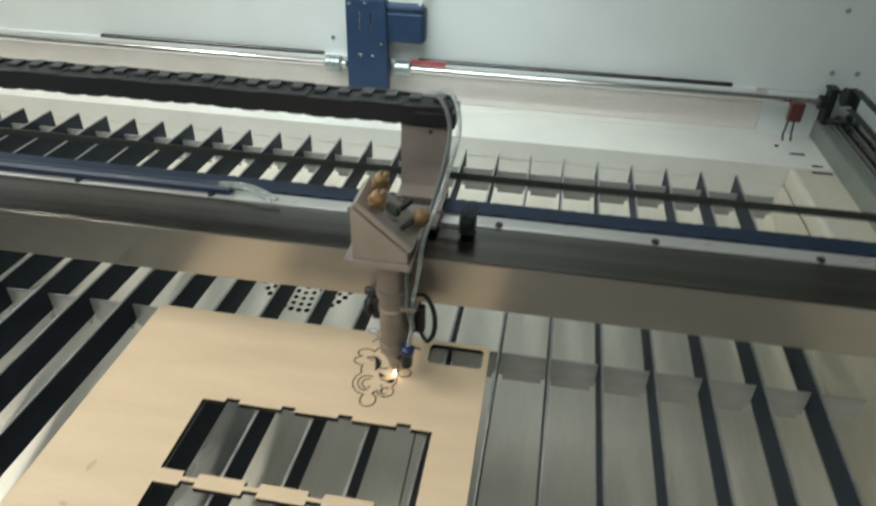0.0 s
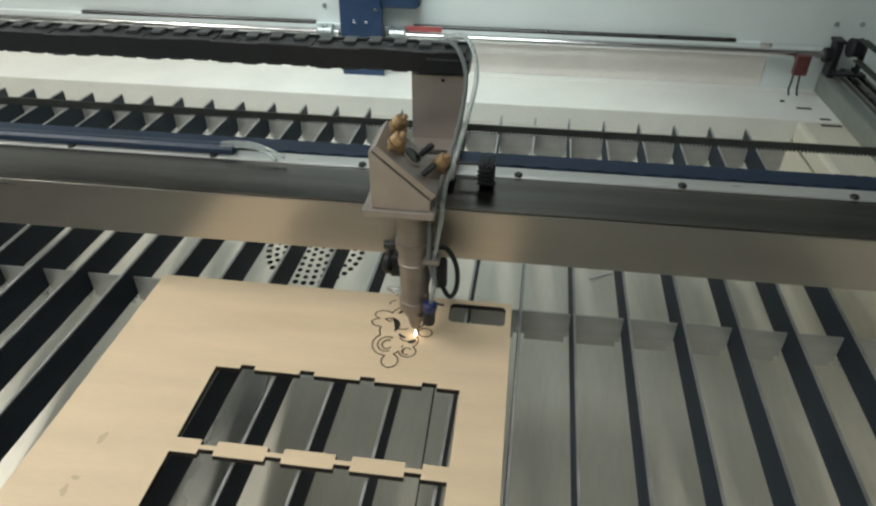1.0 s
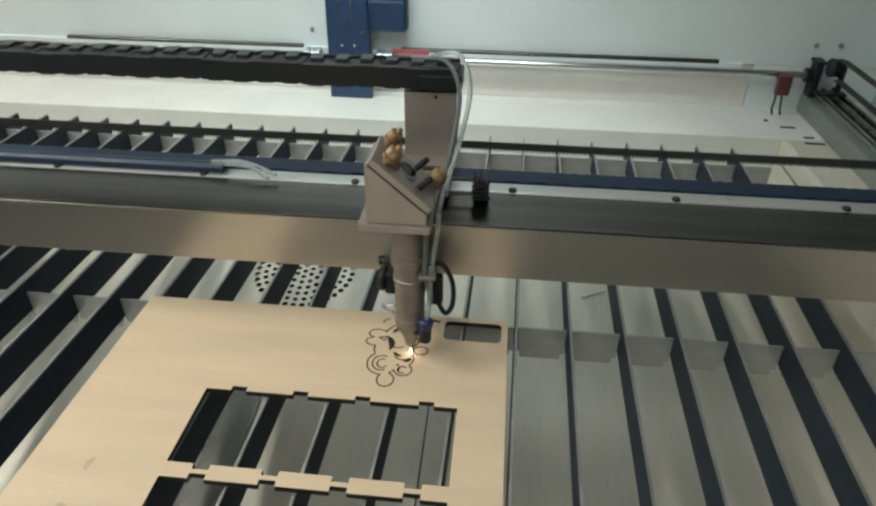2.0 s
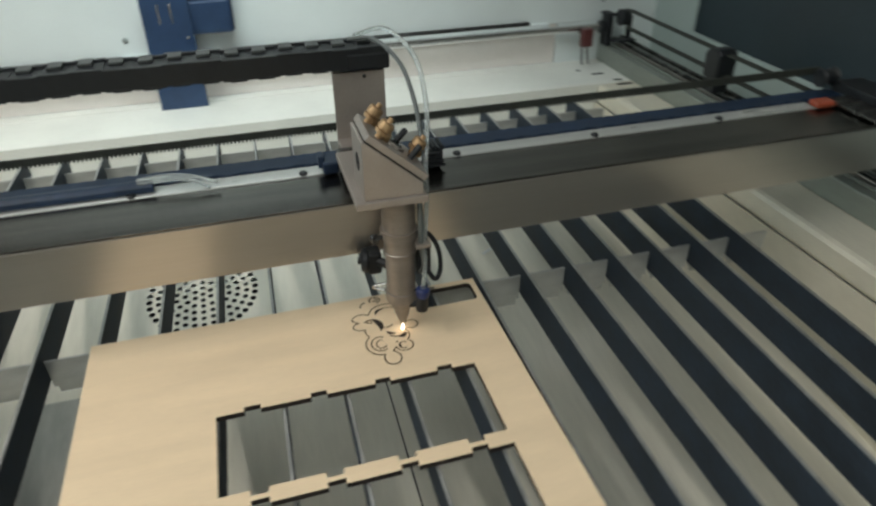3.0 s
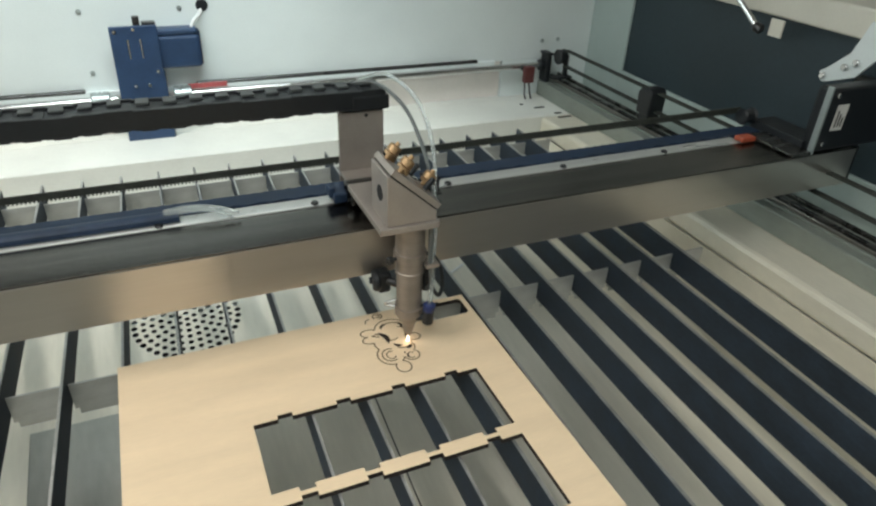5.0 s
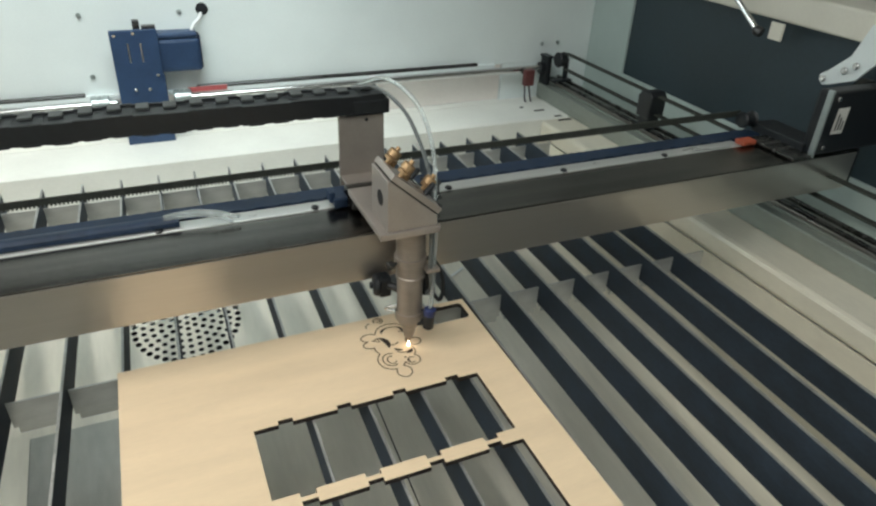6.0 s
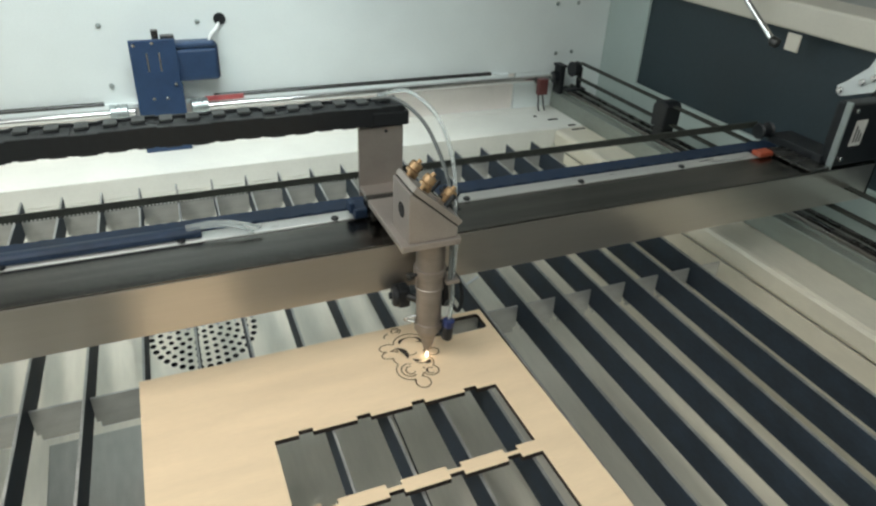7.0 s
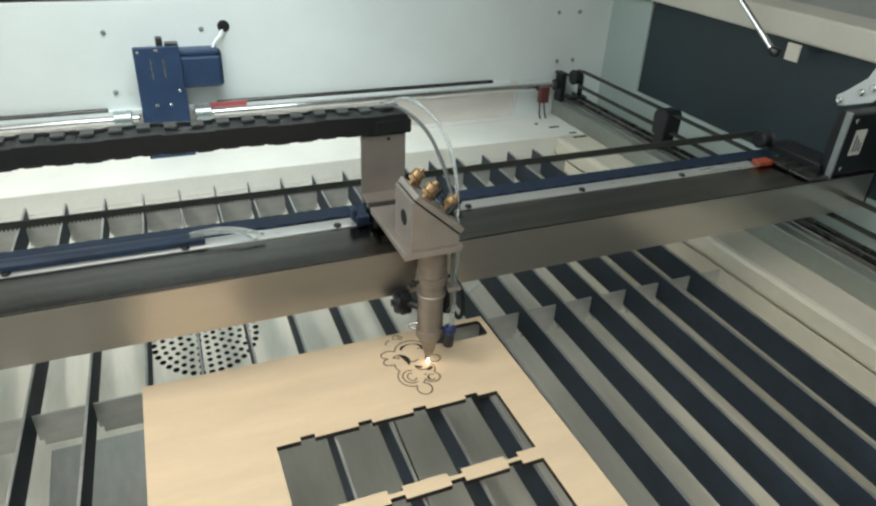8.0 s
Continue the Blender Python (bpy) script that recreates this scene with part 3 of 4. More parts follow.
for a, b, c, d in zip(front, front[1:], back[1:], back):
    lo, hi = 0.0975, 0.1025
    f = [bm.verts.new((p[0], p[1], hi)) for p in (a, b, c, d)]
    g = [bm.verts.new((p[0], p[1], lo)) for p in (a, b, c, d)]
    bm.faces.new(f)
    bm.faces.new((f[1], f[0], g[0], g[1]))
    bm.faces.new((f[3], f[2], g[2], g[3]))
part("cable_tray", bm, BLUEDARK, beam, "navy blue cable tray with a scalloped edge")
part("end_cap", B(0.7752, 0.781, GY + 0.001, GY + 0.055, 0.057, 0.1005, 0.001), BLACK, beam, "black end cap")
# black stands in for the shadow over this end of the gantry
part("end_bracket", B(0.700, 0.7345, GY + 0.012, GY + 0.085, 0.1025, 0.112, 0.001), BLACK, beam, "end bracket coloured black for the shadow there")

# toothed belt above the tray
belt = thing("drive_belt", (0.0, GY + 0.105, 0.111), "black toothed drive belt stretched along the gantry", "belt")
bm = B(-0.80, 0.70, GY + 0.1042, GY + 0.1062, 0.1135, 0.1195, 0.0004)
part("belt_band", bm, RUBBER, belt)
bm = bmesh.new()
for i in range(500):
    x = -0.80 + 0.003 * i
    box(bm, x, x + 0.0016, GY + 0.1040, GY + 0.1056, 0.1122, 0.1136)
part("belt_teeth", bm, RUBBER, belt)

# black sleeve with clear air tubes resting on the tray
sleeve = thing("cable_sleeve", (0.0, GY + 0.07, 0.104), "black cable sleeve ending in loose clear tubes", "cable sleeve")
bm = bmesh.new()
prism(bm, [(GY + 0.0562, 0.1018), (GY + 0.0570, 0.1062), (GY + 0.060, 0.1085), (GY + 0.064, 0.1085), (GY + 0.0695, 0.1064), (GY + 0.0695, 0.1018)], "x", -0.80, 0.066, 0.0008)
part("sleeve", bm, BLUEDARK, sleeve)
for j, (y, z, e) in enumerate(((0.0630, 0.1095, 0.112), (0.0600, 0.1075, 0.106))):
    bm = bmesh.new()
    hose(bm, [(0.055, GY + y, z), (0.078, GY + y - 0.001, z + 0.0015), (0.095, GY + y - 0.006, z + 0.0005), (e, GY + y - 0.012, z - 0.0035)], 0.0014, 8)
    part("tube", bm, TUBE, sleeve, "milky loose tube")

# ---------------------------------------------------------------- drag chain on its stand
CH_Y0, CH_Y1, CH_Z0, CH_Z1 = GY + 0.092, GY + 0.122, 0.1665, 0.1856
chain = thing("drag_chain", (-0.2, GY + 0.107, CH_Z0), "black plastic drag chain with grey cross bars", "drag chain")
LINK = 0.0205
link_bm = bmesh.new()
box(link_bm, -0.0006, LINK + 0.0006, CH_Y0, CH_Y0 + 0.0035, CH_Z0 + 0.0004, CH_Z1 - 0.0022, 0.0007)
box(link_bm, -0.0006, LINK + 0.0006, CH_Y1 - 0.0035, CH_Y1, CH_Z0 + 0.0004, CH_Z1 - 0.0022, 0.0007)
box(link_bm, 0.0, LINK, CH_Y0 + 0.0030, CH_Y1 - 0.0030, CH_Z0 + 0.0010, CH_Z1 - 0.0040)
box(link_bm, 0.0045, LINK - 0.0035, CH_Y0 - 0.0003, CH_Y1 + 0.0003, CH_Z0 - 0.0003, CH_Z0 + 0.0020, 0.0006)
bar_bm = bmesh.new()
box(bar_bm, 0.003, LINK * 0.64, CH_Y0 + 0.0165, CH_Y1 - 0.0002, CH_Z1 - 0.0040, CH_Z1 - 0.0017, 0.0005)
first = part("chain_link", link_bm, BLACK, chain)
first_bar = part("cross_bar", bar_bm, CHAINTOP, first, "grey cross bar")
X_END = 0.2515
for i in range(50):
    x = X_END - LINK * (i + 1)
    sag = 0.0003 * math.sin(i * 0.45)
    if i:
        o = new("chain_link", first.data)
        o.parent = chain
        b = tagged(new("cross_bar", first_bar.data), "grey cross bar")
        b.parent = o
    else:
        o = first
    o.location = (x, 0.0, -sag)
    o.rotation_euler = (0, radians(0.15 * math.sin(i * 1.7)), 0)
bm = B(X_END - 0.03, X_END + 0.004, CH_Y0 - 0.001, CH_Y1 + 0.001, CH_Z0 - 0.001, CH_Z0 + 0.012, 0.0015)
part("end_clamp", bm, BLACK, chain, "black end clamp")
stand = thing("chain_stand", (0.230, GY + 0.105, 0.10), "silver sheet metal upright carrying the drag chain", "bracket")
part("upright", B(0.2095, 0.2515, GY + 0.0955, GY + 0.0985, 0.098, 0.1652, 0.0006), HEAD, stand)
part("top_flange", B(0.2095, 0.2515, GY + 0.0955, GY + 0.120, 0.1628, 0.1654, 0.0006), HEAD, stand)
bm = bmesh.new()
rod(bm, (0.235, GY + 0.0945, 0.160), (0.235, GY + 0.0957, 0.160), 0.0016, 10)
part("screw", bm, BLACK, stand, "small dark screw")
part("arm", B(0.2095, 0.2515, GY + 0.030, GY + 0.0955, 0.1060, 0.1092, 0.0006), HEAD, stand)

# ---------------------------------------------------------------- laser head
HX, HY = 0.230, -0.047
head = thing("laser_head", (HX, HY, 0.12), "silver laser head with brass screws and a focus tube", "laser head")
bm = B(HX - 0.031, HX + 0.017, HY - 0.019, GY + 0.036, 0.1190, 0.1245, 0.0008)
part("base_plate", bm, HEAD, head)
bm = bmesh.new()
fx0, fx1, y0, y1 = HX - 0.025, HX + 0.0145, HY - 0.0165, HY + 0.020
prism(bm, [(fx0, 0.1246), (fx1, 0.1246), (fx1, 0.1325), (fx0 + 0.002, 0.1655), (fx0, 0.1655)], "y", y0, y1, 0.0007)
body = part("mirror_block", bm, HEAD, head)
# black disc carries the shade inside the port; nothing is bored
bm = bmesh.new()
rod(bm, (fx0 - 0.0004, HY + 0.000, 0.146), (fx0 + 0.0006, HY + 0.000, 0.146), 0.0062, 24)
part("beam_port", bm, CAVITYSHADE, body, "near-black disc painted as the shaded beam opening")
# sloped mirror plate with its groove
sx = Vector((fx1 - fx0 - 0.002, 0, 0.1325 - 0.1655)).normalized()
nrm = Vector((-sx.z, 0, sx.x))


def on_slope(d, y, h):
    p = Vector((fx0 + 0.002, y, 0.1655)) + sx * d + nrm * h
    return (p.x, p.y, p.z)


def slope_box(d0, d1, y0, y1, h0, h1, bevel=0.0005):
    bm = bmesh.new()
    vs = [bm.verts.new(on_slope(d, y, h)) for h in (h0, h1) for y in (y0, y1) for d in (d0, d1)]
    fs = [bm.faces.new([vs[i] for i in q]) for q in ((0, 2, 3, 1), (4, 5, 7, 6), (0, 1, 5, 4), (2, 6, 7, 3), (0, 4, 6, 2), (1, 3, 7, 5))]
    bmesh.ops.recalc_face_normals(bm, faces=fs)
    bmesh.ops.bevel(bm, geom=bm.edges[:], offset=bevel, segments=2, profile=0.5, affect="EDGES")
    return bm


part("mirror_plate", slope_box(-0.001, 0.0495, y0 - 0.0004, y1 + 0.0004, 0.0012, 0.0060), HEAD, head)
# black slab fills the gap and stands for its shade
part("plate_gap", slope_box(0.0, 0.0485, y0 + 0.0006, y1 - 0.0006, 0.0, 0.0012, 0.0002), CAVITYSHADE, head, "near-black slab painted as the shaded gap under the plate")
bm = bmesh.new()
lathe(bm, on_slope(0.024, HY + 0.002, 0.0060), nrm, [(0, 0.0085), (0.0015, 0.0085), (0.0018, 0.0068)], 24)
part("mirror_holder", bm, HEAD, head)
bm = bmesh.new()
lathe(bm, on_slope(0.024, HY + 0.002, 0.0077), nrm, [(0, 0.0060), (0.0009, 0.0060)], 24)
part("mirror", bm, MIRROR, head, "small dark mirror")
KNOB = [(0, 0.0022), (0.003, 0.0022), (0.003, 0.0048), (0.0052, 0.0052), (0.0058, 0.0040), (0.0062, 0.0040), (0.0068, 0.0052), (0.0112, 0.0050), (0.0122, 0.0038), (0.0122, 0.0020), (0.0150, 0.0018)]
for d, y in ((0.0050, HY + 0.013), (0.0085, HY - 0.008), (0.0430, HY + 0.011)):
    bm = bmesh.new()
    lathe(bm, on_slope(d, y, 0.0060), nrm, KNOB, 18)
    knob = part("adjusting_screw", bm, BRASS, head, "brass adjusting screw")
    bm = bmesh.new()
    lathe(bm, on_slope(d + 0.006, y + 0.004, 0.0060), nrm, [(0, 0.0030), (0.0045, 0.0030), (0.0060, 0.0018)], 6)
    part("lock_nut", bm, BRASS, head, "brass lock nut")
for d, y in ((0.030, HY + 0.014), (0.036, HY - 0.006)):
    bm = bmesh.new()
    lathe(bm, on_slope(d, y, 0.0060), nrm + Vector((0.2, 0.2, 0)), [(0, 0.0022), (0.010, 0.0022), (0.011, 0.0014)], 10)
    part("spring_post", bm, BLACK, head, "black spring post")
bm = bmesh.new()
lathe(bm, (HX, HY, 0.119), (0, 0, -1), [(0, 0.0118), (0.027, 0.0118), (0.0272, 0.0132), (0.0335, 0.0132), (0.0341, 0.0112), (0.0445, 0.0112), (0.0451, 0.0118), (0.0475, 0.0118), (0.0480, 0.0106), (0.0800, 0.0106), (0.0803, 0.0116), (0.0880, 0.0116), (0.0886, 0.0108)], 36)
tube = part("focus_tube", bm, FOCUS, head)
bm = bmesh.new()
lathe(bm, (HX - 0.0125, HY - 0.0025, 0.0875), (-1, -0.25, 0), [(0, 0.0016), (0.004, 0.0016), (0.004, 0.0034), (0.008, 0.0034), (0.0085, 0.0028)], 12)
part("thumb_screw", bm, STEELDARK, tube, "dark thumb screw")
bm = bmesh.new()
lathe(bm, (HX, HY, 0.0304), (0, 0, -1), [(0, 0.0104), (0.0030, 0.0096), (0.0080, 0.0072), (0.0084, 0.0062), (0.0150, 0.0050), (0.0205, 0.0034), (0.0212, 0.0022)], 30)
part("nozzle", bm, FOCUS, head, "tapered silver nozzle")
AX, AY = HX + 0.0125, HY - 0.0125
bm = bmesh.new()
rod(bm, (HX + 0.002, HY - 0.004, 0.0270), (AX, AY, 0.0310), 0.0030, 12)
rod(bm, (AX - 0.0003, AY + 0.0003, 0.0245), (AX + 0.0004, AY, 0.0385), 0.0046, 14)
fit_ = part("air_fitting", bm, BLACK, head, "black air elbow")
bm = bmesh.new()
lathe(bm, (AX + 0.0004, AY, 0.0375), (0.10, 0.02, 1), [(0, 0.0046), (0.002, 0.0052), (0.0060, 0.0052), (0.0070, 0.0040)], 16)
part("release_ring", bm, BLUEFIT, fit_, "blue release ring")
bm = bmesh.new()
hose(bm, [(AX + 0.0008, AY, 0.042), (AX + 0.0035, AY + 0.002, 0.064), (HX + 0.0165, HY - 0.0095, 0.085), (HX + 0.0200, HY - 0.003, 0.112), (HX + 0.0215, HY + 0.004, 0.132), (HX + 0.0310, HY + 0.034, 0.163), (HX + 0.0345, HY + 0.078, 0.186), (HX + 0.022, HY + 0.118, 0.197), (HX + 0.001, HY + 0.136, 0.1890)], 0.0017, 10)
part("air_tube", bm, TUBE, head, "clear air tube")
bm = bmesh.new()
hose(bm, [(HX + 0.0205, HY + 0.002, 0.1245), (HX + 0.0225, HY + 0.014, 0.142), (HX + 0.0265, HY + 0.048, 0.162), (HX + 0.0260, HY + 0.088, 0.179), (HX + 0.014, HY + 0.122, 0.1885), (HX - 0.004, HY + 0.138, 0.1860)], 0.0017, 10)
part("signal_tube", bm, GREYTUBE, head, "grey air tube")
bm = bmesh.new()
hose(bm, [(HX + 0.0128, HY - 0.0105, 0.1188), (HX + 0.0130, HY - 0.0110, 0.100), (HX + 0.0130, HY - 0.0112, 0.084), (HX + 0.0160, HY - 0.0080, 0.062), (HX + 0.0150, HY - 0.0020, 0.052)], 0.0020, 8)
part("drain_tube", bm, GREYTUBE, head, "grey tube beside it")
part("tube_clip", B(HX + 0.0085, HX + 0.0200, HY - 0.0150, HY - 0.0035, 0.0800, 0.0835, 0.0008), FOCUS, head, "small clip holding the tubes")
# sensor lead looped behind the tube, and its clamp
bm = bmesh.new()
hose(bm, [(HX + 0.010, HY + 0.012, 0.075), (HX + 0.022, HY + 0.010, 0.078), (HX + 0.030, HY + 0.006, 0.066), (HX + 0.031, HY + 0.002, 0.050), (HX + 0.0265, HY - 0.001, 0.0425), (HX + 0.021, HY, 0.050), (HX + 0.015, HY + 0.004, 0.064)], 0.0018, 10)
part("sensor_lead", bm, BLACK, head, "black looped lead")
bm = bmesh.new()
box(bm, HX + 0.0125, HX + 0.0235, HY + 0.000, HY + 0.009, 0.048, 0.072, 0.002)
part("sensor_body", bm, BLACK, head, "black sensor body")
bm = bmesh.new()
lathe(bm, (HX - 0.0150, HY + 0.0175, 0.056), (-1, 0.2, 0), [(0, 0.0030), (0.004, 0.0030), (0.004, 0.0082), (0.006, 0.0096), (0.0085, 0.0096), (0.0105, 0.0080), (0.0105, 0.003), (0.013, 0.003)], 14)
part("clamp_knob", bm, BLACK, head, "black clamp knob")
bm = bmesh.new()
box(bm, HX - 0.0215, HX - 0.0105, HY + 0.013, HY + 0.0265, 0.0450, 0.0640, 0.0025)
rod(bm, (HX - 0.006, HY + 0.006, 0.056), (HX - 0.016, HY + 0.019, 0.056), 0.0035, 10)
part("clamp_body", bm, BLACK, head, "black clamp body")
bm = bmesh.new()
hose(bm, [(HX - 0.011, HY - 0.002, 0.047), (HX - 0.019, HY - 0.001, 0.046), (HX - 0.020, HY + 0.002, 0.042), (HX - 0.0125, HY - 0.002, 0.041)], 0.0011, 8)
part("wire_clip", bm, CHROME, head, "bent wire clip")
for x in (HX + 0.0165, HX + 0.022):
    bm = bmesh.new()
    rod(bm, (x - 0.012, HY - 0.006, 0.040), (x + 0.001, HY - 0.009, 0.0405), 0.0008, 6)
    part("small_pin", bm, BLACK, head, "thin dark pin")
# belt clamp and end switch at the carriage
part("carriage", B(HX - 0.027, HX + 0.013, GY + 0.0365, GY + 0.064, 0.1020, 0.1155, 0.0015), DARKALU, head, "dark carriage block")
bm = bmesh.new()
box(bm, HX + 0.040, HX + 0.052, GY + 0.034, GY + 0.050, 0.1025, 0.1165, 0.0015)
clamp = part("belt_clamp", bm, BLACK, head, "black ribbed belt clamp")
for k in range(4):
    part("top_tooth", B(HX + 0.0395 + 0.0036 * k, HX + 0.0416 + 0.0036 * k, GY + 0.033, GY + 0.051, 0.1166, 0.1192 + 0.0012 * (k % 2), 0.0005), BLACK, clamp)
    part("front_tooth", B(HX + 0.0390, HX + 0.0535 - 0.0015 * k, GY + 0.0315, GY + 0.0338, 0.1035 + 0.0034 * k, 0.1054 + 0.0034 * k, 0.0005), BLACK, clamp)
bm = bmesh.new()
rod(bm, (HX + 0.012, GY + 0.038, 0.118), (HX + 0.040, GY + 0.038, 0.118), 0.0011, 8)
rod(bm, (HX + 0.012, GY + 0.035, 0.107), (HX + 0.040, GY + 0.035, 0.107), 0.0014, 8)
part("clamp_rod", bm, STEELDARK, head, "thin steel clamp rods")
bm = bmesh.new()
box(bm, HX - 0.040, HX - 0.028, GY + 0.046, GY + 0.066, 0.1020, 0.1115, 0.0015)
box(bm, HX - 0.043, HX - 0.038, GY + 0.050, GY + 0.062, 0.1060, 0.1155, 0.0010)
part("switch", bm, BLUEDARK, head, "navy carriage switch")
bm = bmesh.new()
lathe(bm, (HX, HY, 0.0005), (0, 0, 1), [(0, 0.0012), (0.0008, 0.0010), (0.0030, 0.0006), (0.0048, 0.0003)], 12)
solid("burn_spark", bm, SPARK, "tiny bright flash where the wood burns", "flash")

# ---------------------------------------------------------------- gantry motor end
MX = 0.700
motor = thing("gantry_motor", (MX + 0.04, GY + 0.03, 0.10), "black stepper motor with a paper label on a steel plate", "motor")
part("mount_plate", B(MX, MX + 0.003, GY - 0.002, GY + 0.005, 0.1012, 0.1745, 0.0008), COUPLING, motor, "bright steel mounting plate")
# foot takes a dark metal colour because this end lies in shadow
part("mount_foot", B(MX - 0.028, MX - 0.0005, GY - 0.002, GY + 0.062, 0.1015, 0.1050, 0.0008), DARKALU, motor, "metal mounting foot coloured dark for the shadow there")
bm = B(MX + 0.0035, MX + 0.125, GY + 0.000, GY + 0.018, 0.1025, 0.1720, 0.003)
shell = part("motor_body", bm, BLACK, motor)
part("paper_label", B(MX + 0.018, MX + 0.034, GY - 0.0012, GY - 0.0002, 0.126, 0.154), PAPER, motor, "white paper label")
for k in range(3):
    part("label_bar", B(MX + 0.0205 + 0.0042 * k, MX + 0.0222 + 0.0042 * k, GY - 0.0017, GY - 0.0013, 0.130, 0.148 - 0.004 * k), INK, motor, "dark label bar")
for z in (0.112, 0.165):
    bm = bmesh.new()
    rod(bm, (MX + 0.012, GY - 0.003, z), (MX + 0.012, GY + 0.0002, z), 0.0026, 10)
    part("bolt", bm, CHROME, motor, "bright bolt")
# pulley is black to match the shadow round the motor
bm = bmesh.new()
lathe(bm, (MX - 0.001, GY + 0.105 - 0.02, 0.116), (-1, 0, 0), [(0, 0.008), (0.001, 0.0095), (0.003, 0.0075), (0.014, 0.0075), (0.016, 0.0095), (0.018, 0.008)], 20)
part("pulley", bm, BLACK, motor, "belt pulley coloured black for the shadow there")
stop = solid("orange_stop", B(0.651, 0.671, GY + 0.047, GY + 0.060, 0.1016, 0.1072, 0.0015), ORANGE, "small orange plastic stop on the gantry", "stop")

# ---------------------------------------------------------------- side rail with belts
yrail = thing("side_rail", (0.745, 0.0, LEDGE_Z), "grey metal side rail along the bed with a belt above", "rail")
part("rail_bar", B(0.724, 0.772, -0.50, 0.573, LEDGE_Z, 0.010, 0.002), RAILGREY, yrail)
for k, (x, w, h, m) in enumerate(((0.737, 0.004, 0.0135, RAILGREY), (0.744, 0.003, 0.0155, ALU), (0.750, 0.006, 0.0175, DARKALU), (0.759, 0.003, 0.0165, RAILGREY), (0.764, 0.005, 0.020, DARKALU))):
    part("guide_strip", B(x, x + w, -0.50, 0.573, 0.0101, h, 0.0006), m, yrail, "bright guide strip" if m is ALU else "dull guide strip")

sbelt = thing("side_belt", (0.74, 0.0, 0.05), "black toothed belt looped along the side rail", "belt")
part("upper_run", B(0.7380, 0.7480, -0.48, 0.520, 0.0730, 0.0750, 0.0004), RUBBER, sbelt)
part("lower_run", B(0.7380, 0.7480, -0.48, 0.520, 0.0460, 0.0480, 0.0004), RUBBER, sbelt)
for y in (0.530, -0.49):
    tb = thing("belt_pulley", (0.74, y, 0.03), "black belt pulley on a bracket at the rail end", "pulley", "side rail pulleys")
    bm = bmesh.new()
    lathe(bm, (0.732, y, 0.0605), (1, 0, 0), [(0, 0.0118), (0.002, 0.0132), (0.003, 0.0122), (0.013, 0.0122), (0.014, 0.0132), (0.016, 0.0118)], 22)
    part("wheel", bm, BLACK, tb)
    part("bracket", B(0.7500, 0.7540, y - 0.006, y + 0.006, 0.0260, 0.064, 0.0015), BLACK, tb)
    part("foot", B(0.724, 0.764, y - 0.008, y + 0.008, 0.0225, 0.026, 0.001), BLACK, tb)
block = thing("belt_block", (0.745, 0.285, 0.03), "black rounded block clamped on the side belt", "block")
bm = bmesh.new()
prism(bm, [(0.271, 0.0400), (0.299, 0.0400), (0.301, 0.0700), (0.296, 0.0780), (0.276, 0.0800), (0.270, 0.0740)], "x", 0.728, 0.756, 0.0025)
part("body", bm, BLACK, block)
part("leg", B(0.731, 0.753, 0.275, 0.295, 0.0225, 0.048, 0.001), BLACK, block)

# ---------------------------------------------------------------- back drive: shaft, bracket, couplings
SY, SZ = 0.560, 0.040
shaft = thing("drive_shaft", (0.3, SY, SZ), "polished steel drive shaft along the back wall", "shaft")
bm = bmesh.new()
rod(bm, (0.098, SY, SZ), (0.7240, SY, SZ), 0.0055, 20)
part("right_shaft", bm, CHROME, shaft)
bm = bmesh.new()
rod(bm, (-0.80, SY, SZ), (0.020, SY, SZ), 0.0055, 20)
part("left_shaft", bm, CHROME, shaft)
for x0 in (-0.014, 0.096):
    bm = bmesh.new()
    lathe(bm, (x0, SY, SZ), (1, 0, 0), [(0, 0.0115), (0.001, 0.0125), (0.008, 0.0125), (0.0082, 0.0105), (0.0096, 0.0105), (0.0098, 0.0125), (0.0142, 0.0125), (0.0144, 0.0105), (0.0158, 0.0105), (0.016, 0.0125), (0.023, 0.0125), (0.024, 0.0115)], 26)
    part("coupling", bm, COUPLING, shaft, "ribbed aluminium coupling")
bm = bmesh.new()
rod(bm, (0.130, WALL_B - 0.0106, 0.0505), (0.596, WALL_B - 0.0106, 0.0505), 0.0038, 12)
solid("guide_rod", bm, STEELDARK, "dark steel rod along the foot of the back wall", "rod", "dark rods at the back wall")
bm = bmesh.new()
rod(bm, (-0.40, WALL_B - 0.0106, 0.0505), (-0.02, WALL_B - 0.0106, 0.0505), 0.0038, 12)
solid("guide_rod", bm, STEELDARK, "dark steel rod along the foot of the back wall", "rod", "dark rods at the back wall")
# red reflection in the polished metal, fixed in place as a coloured strip
solid("red_reflection_strip", B(0.117, 0.173, WALL_B - 0.0150, WALL_B - 0.0143, 0.0450, 0.0525), REDREFLECTION, "red reflection painted as a strip at the back wall", "sticker")

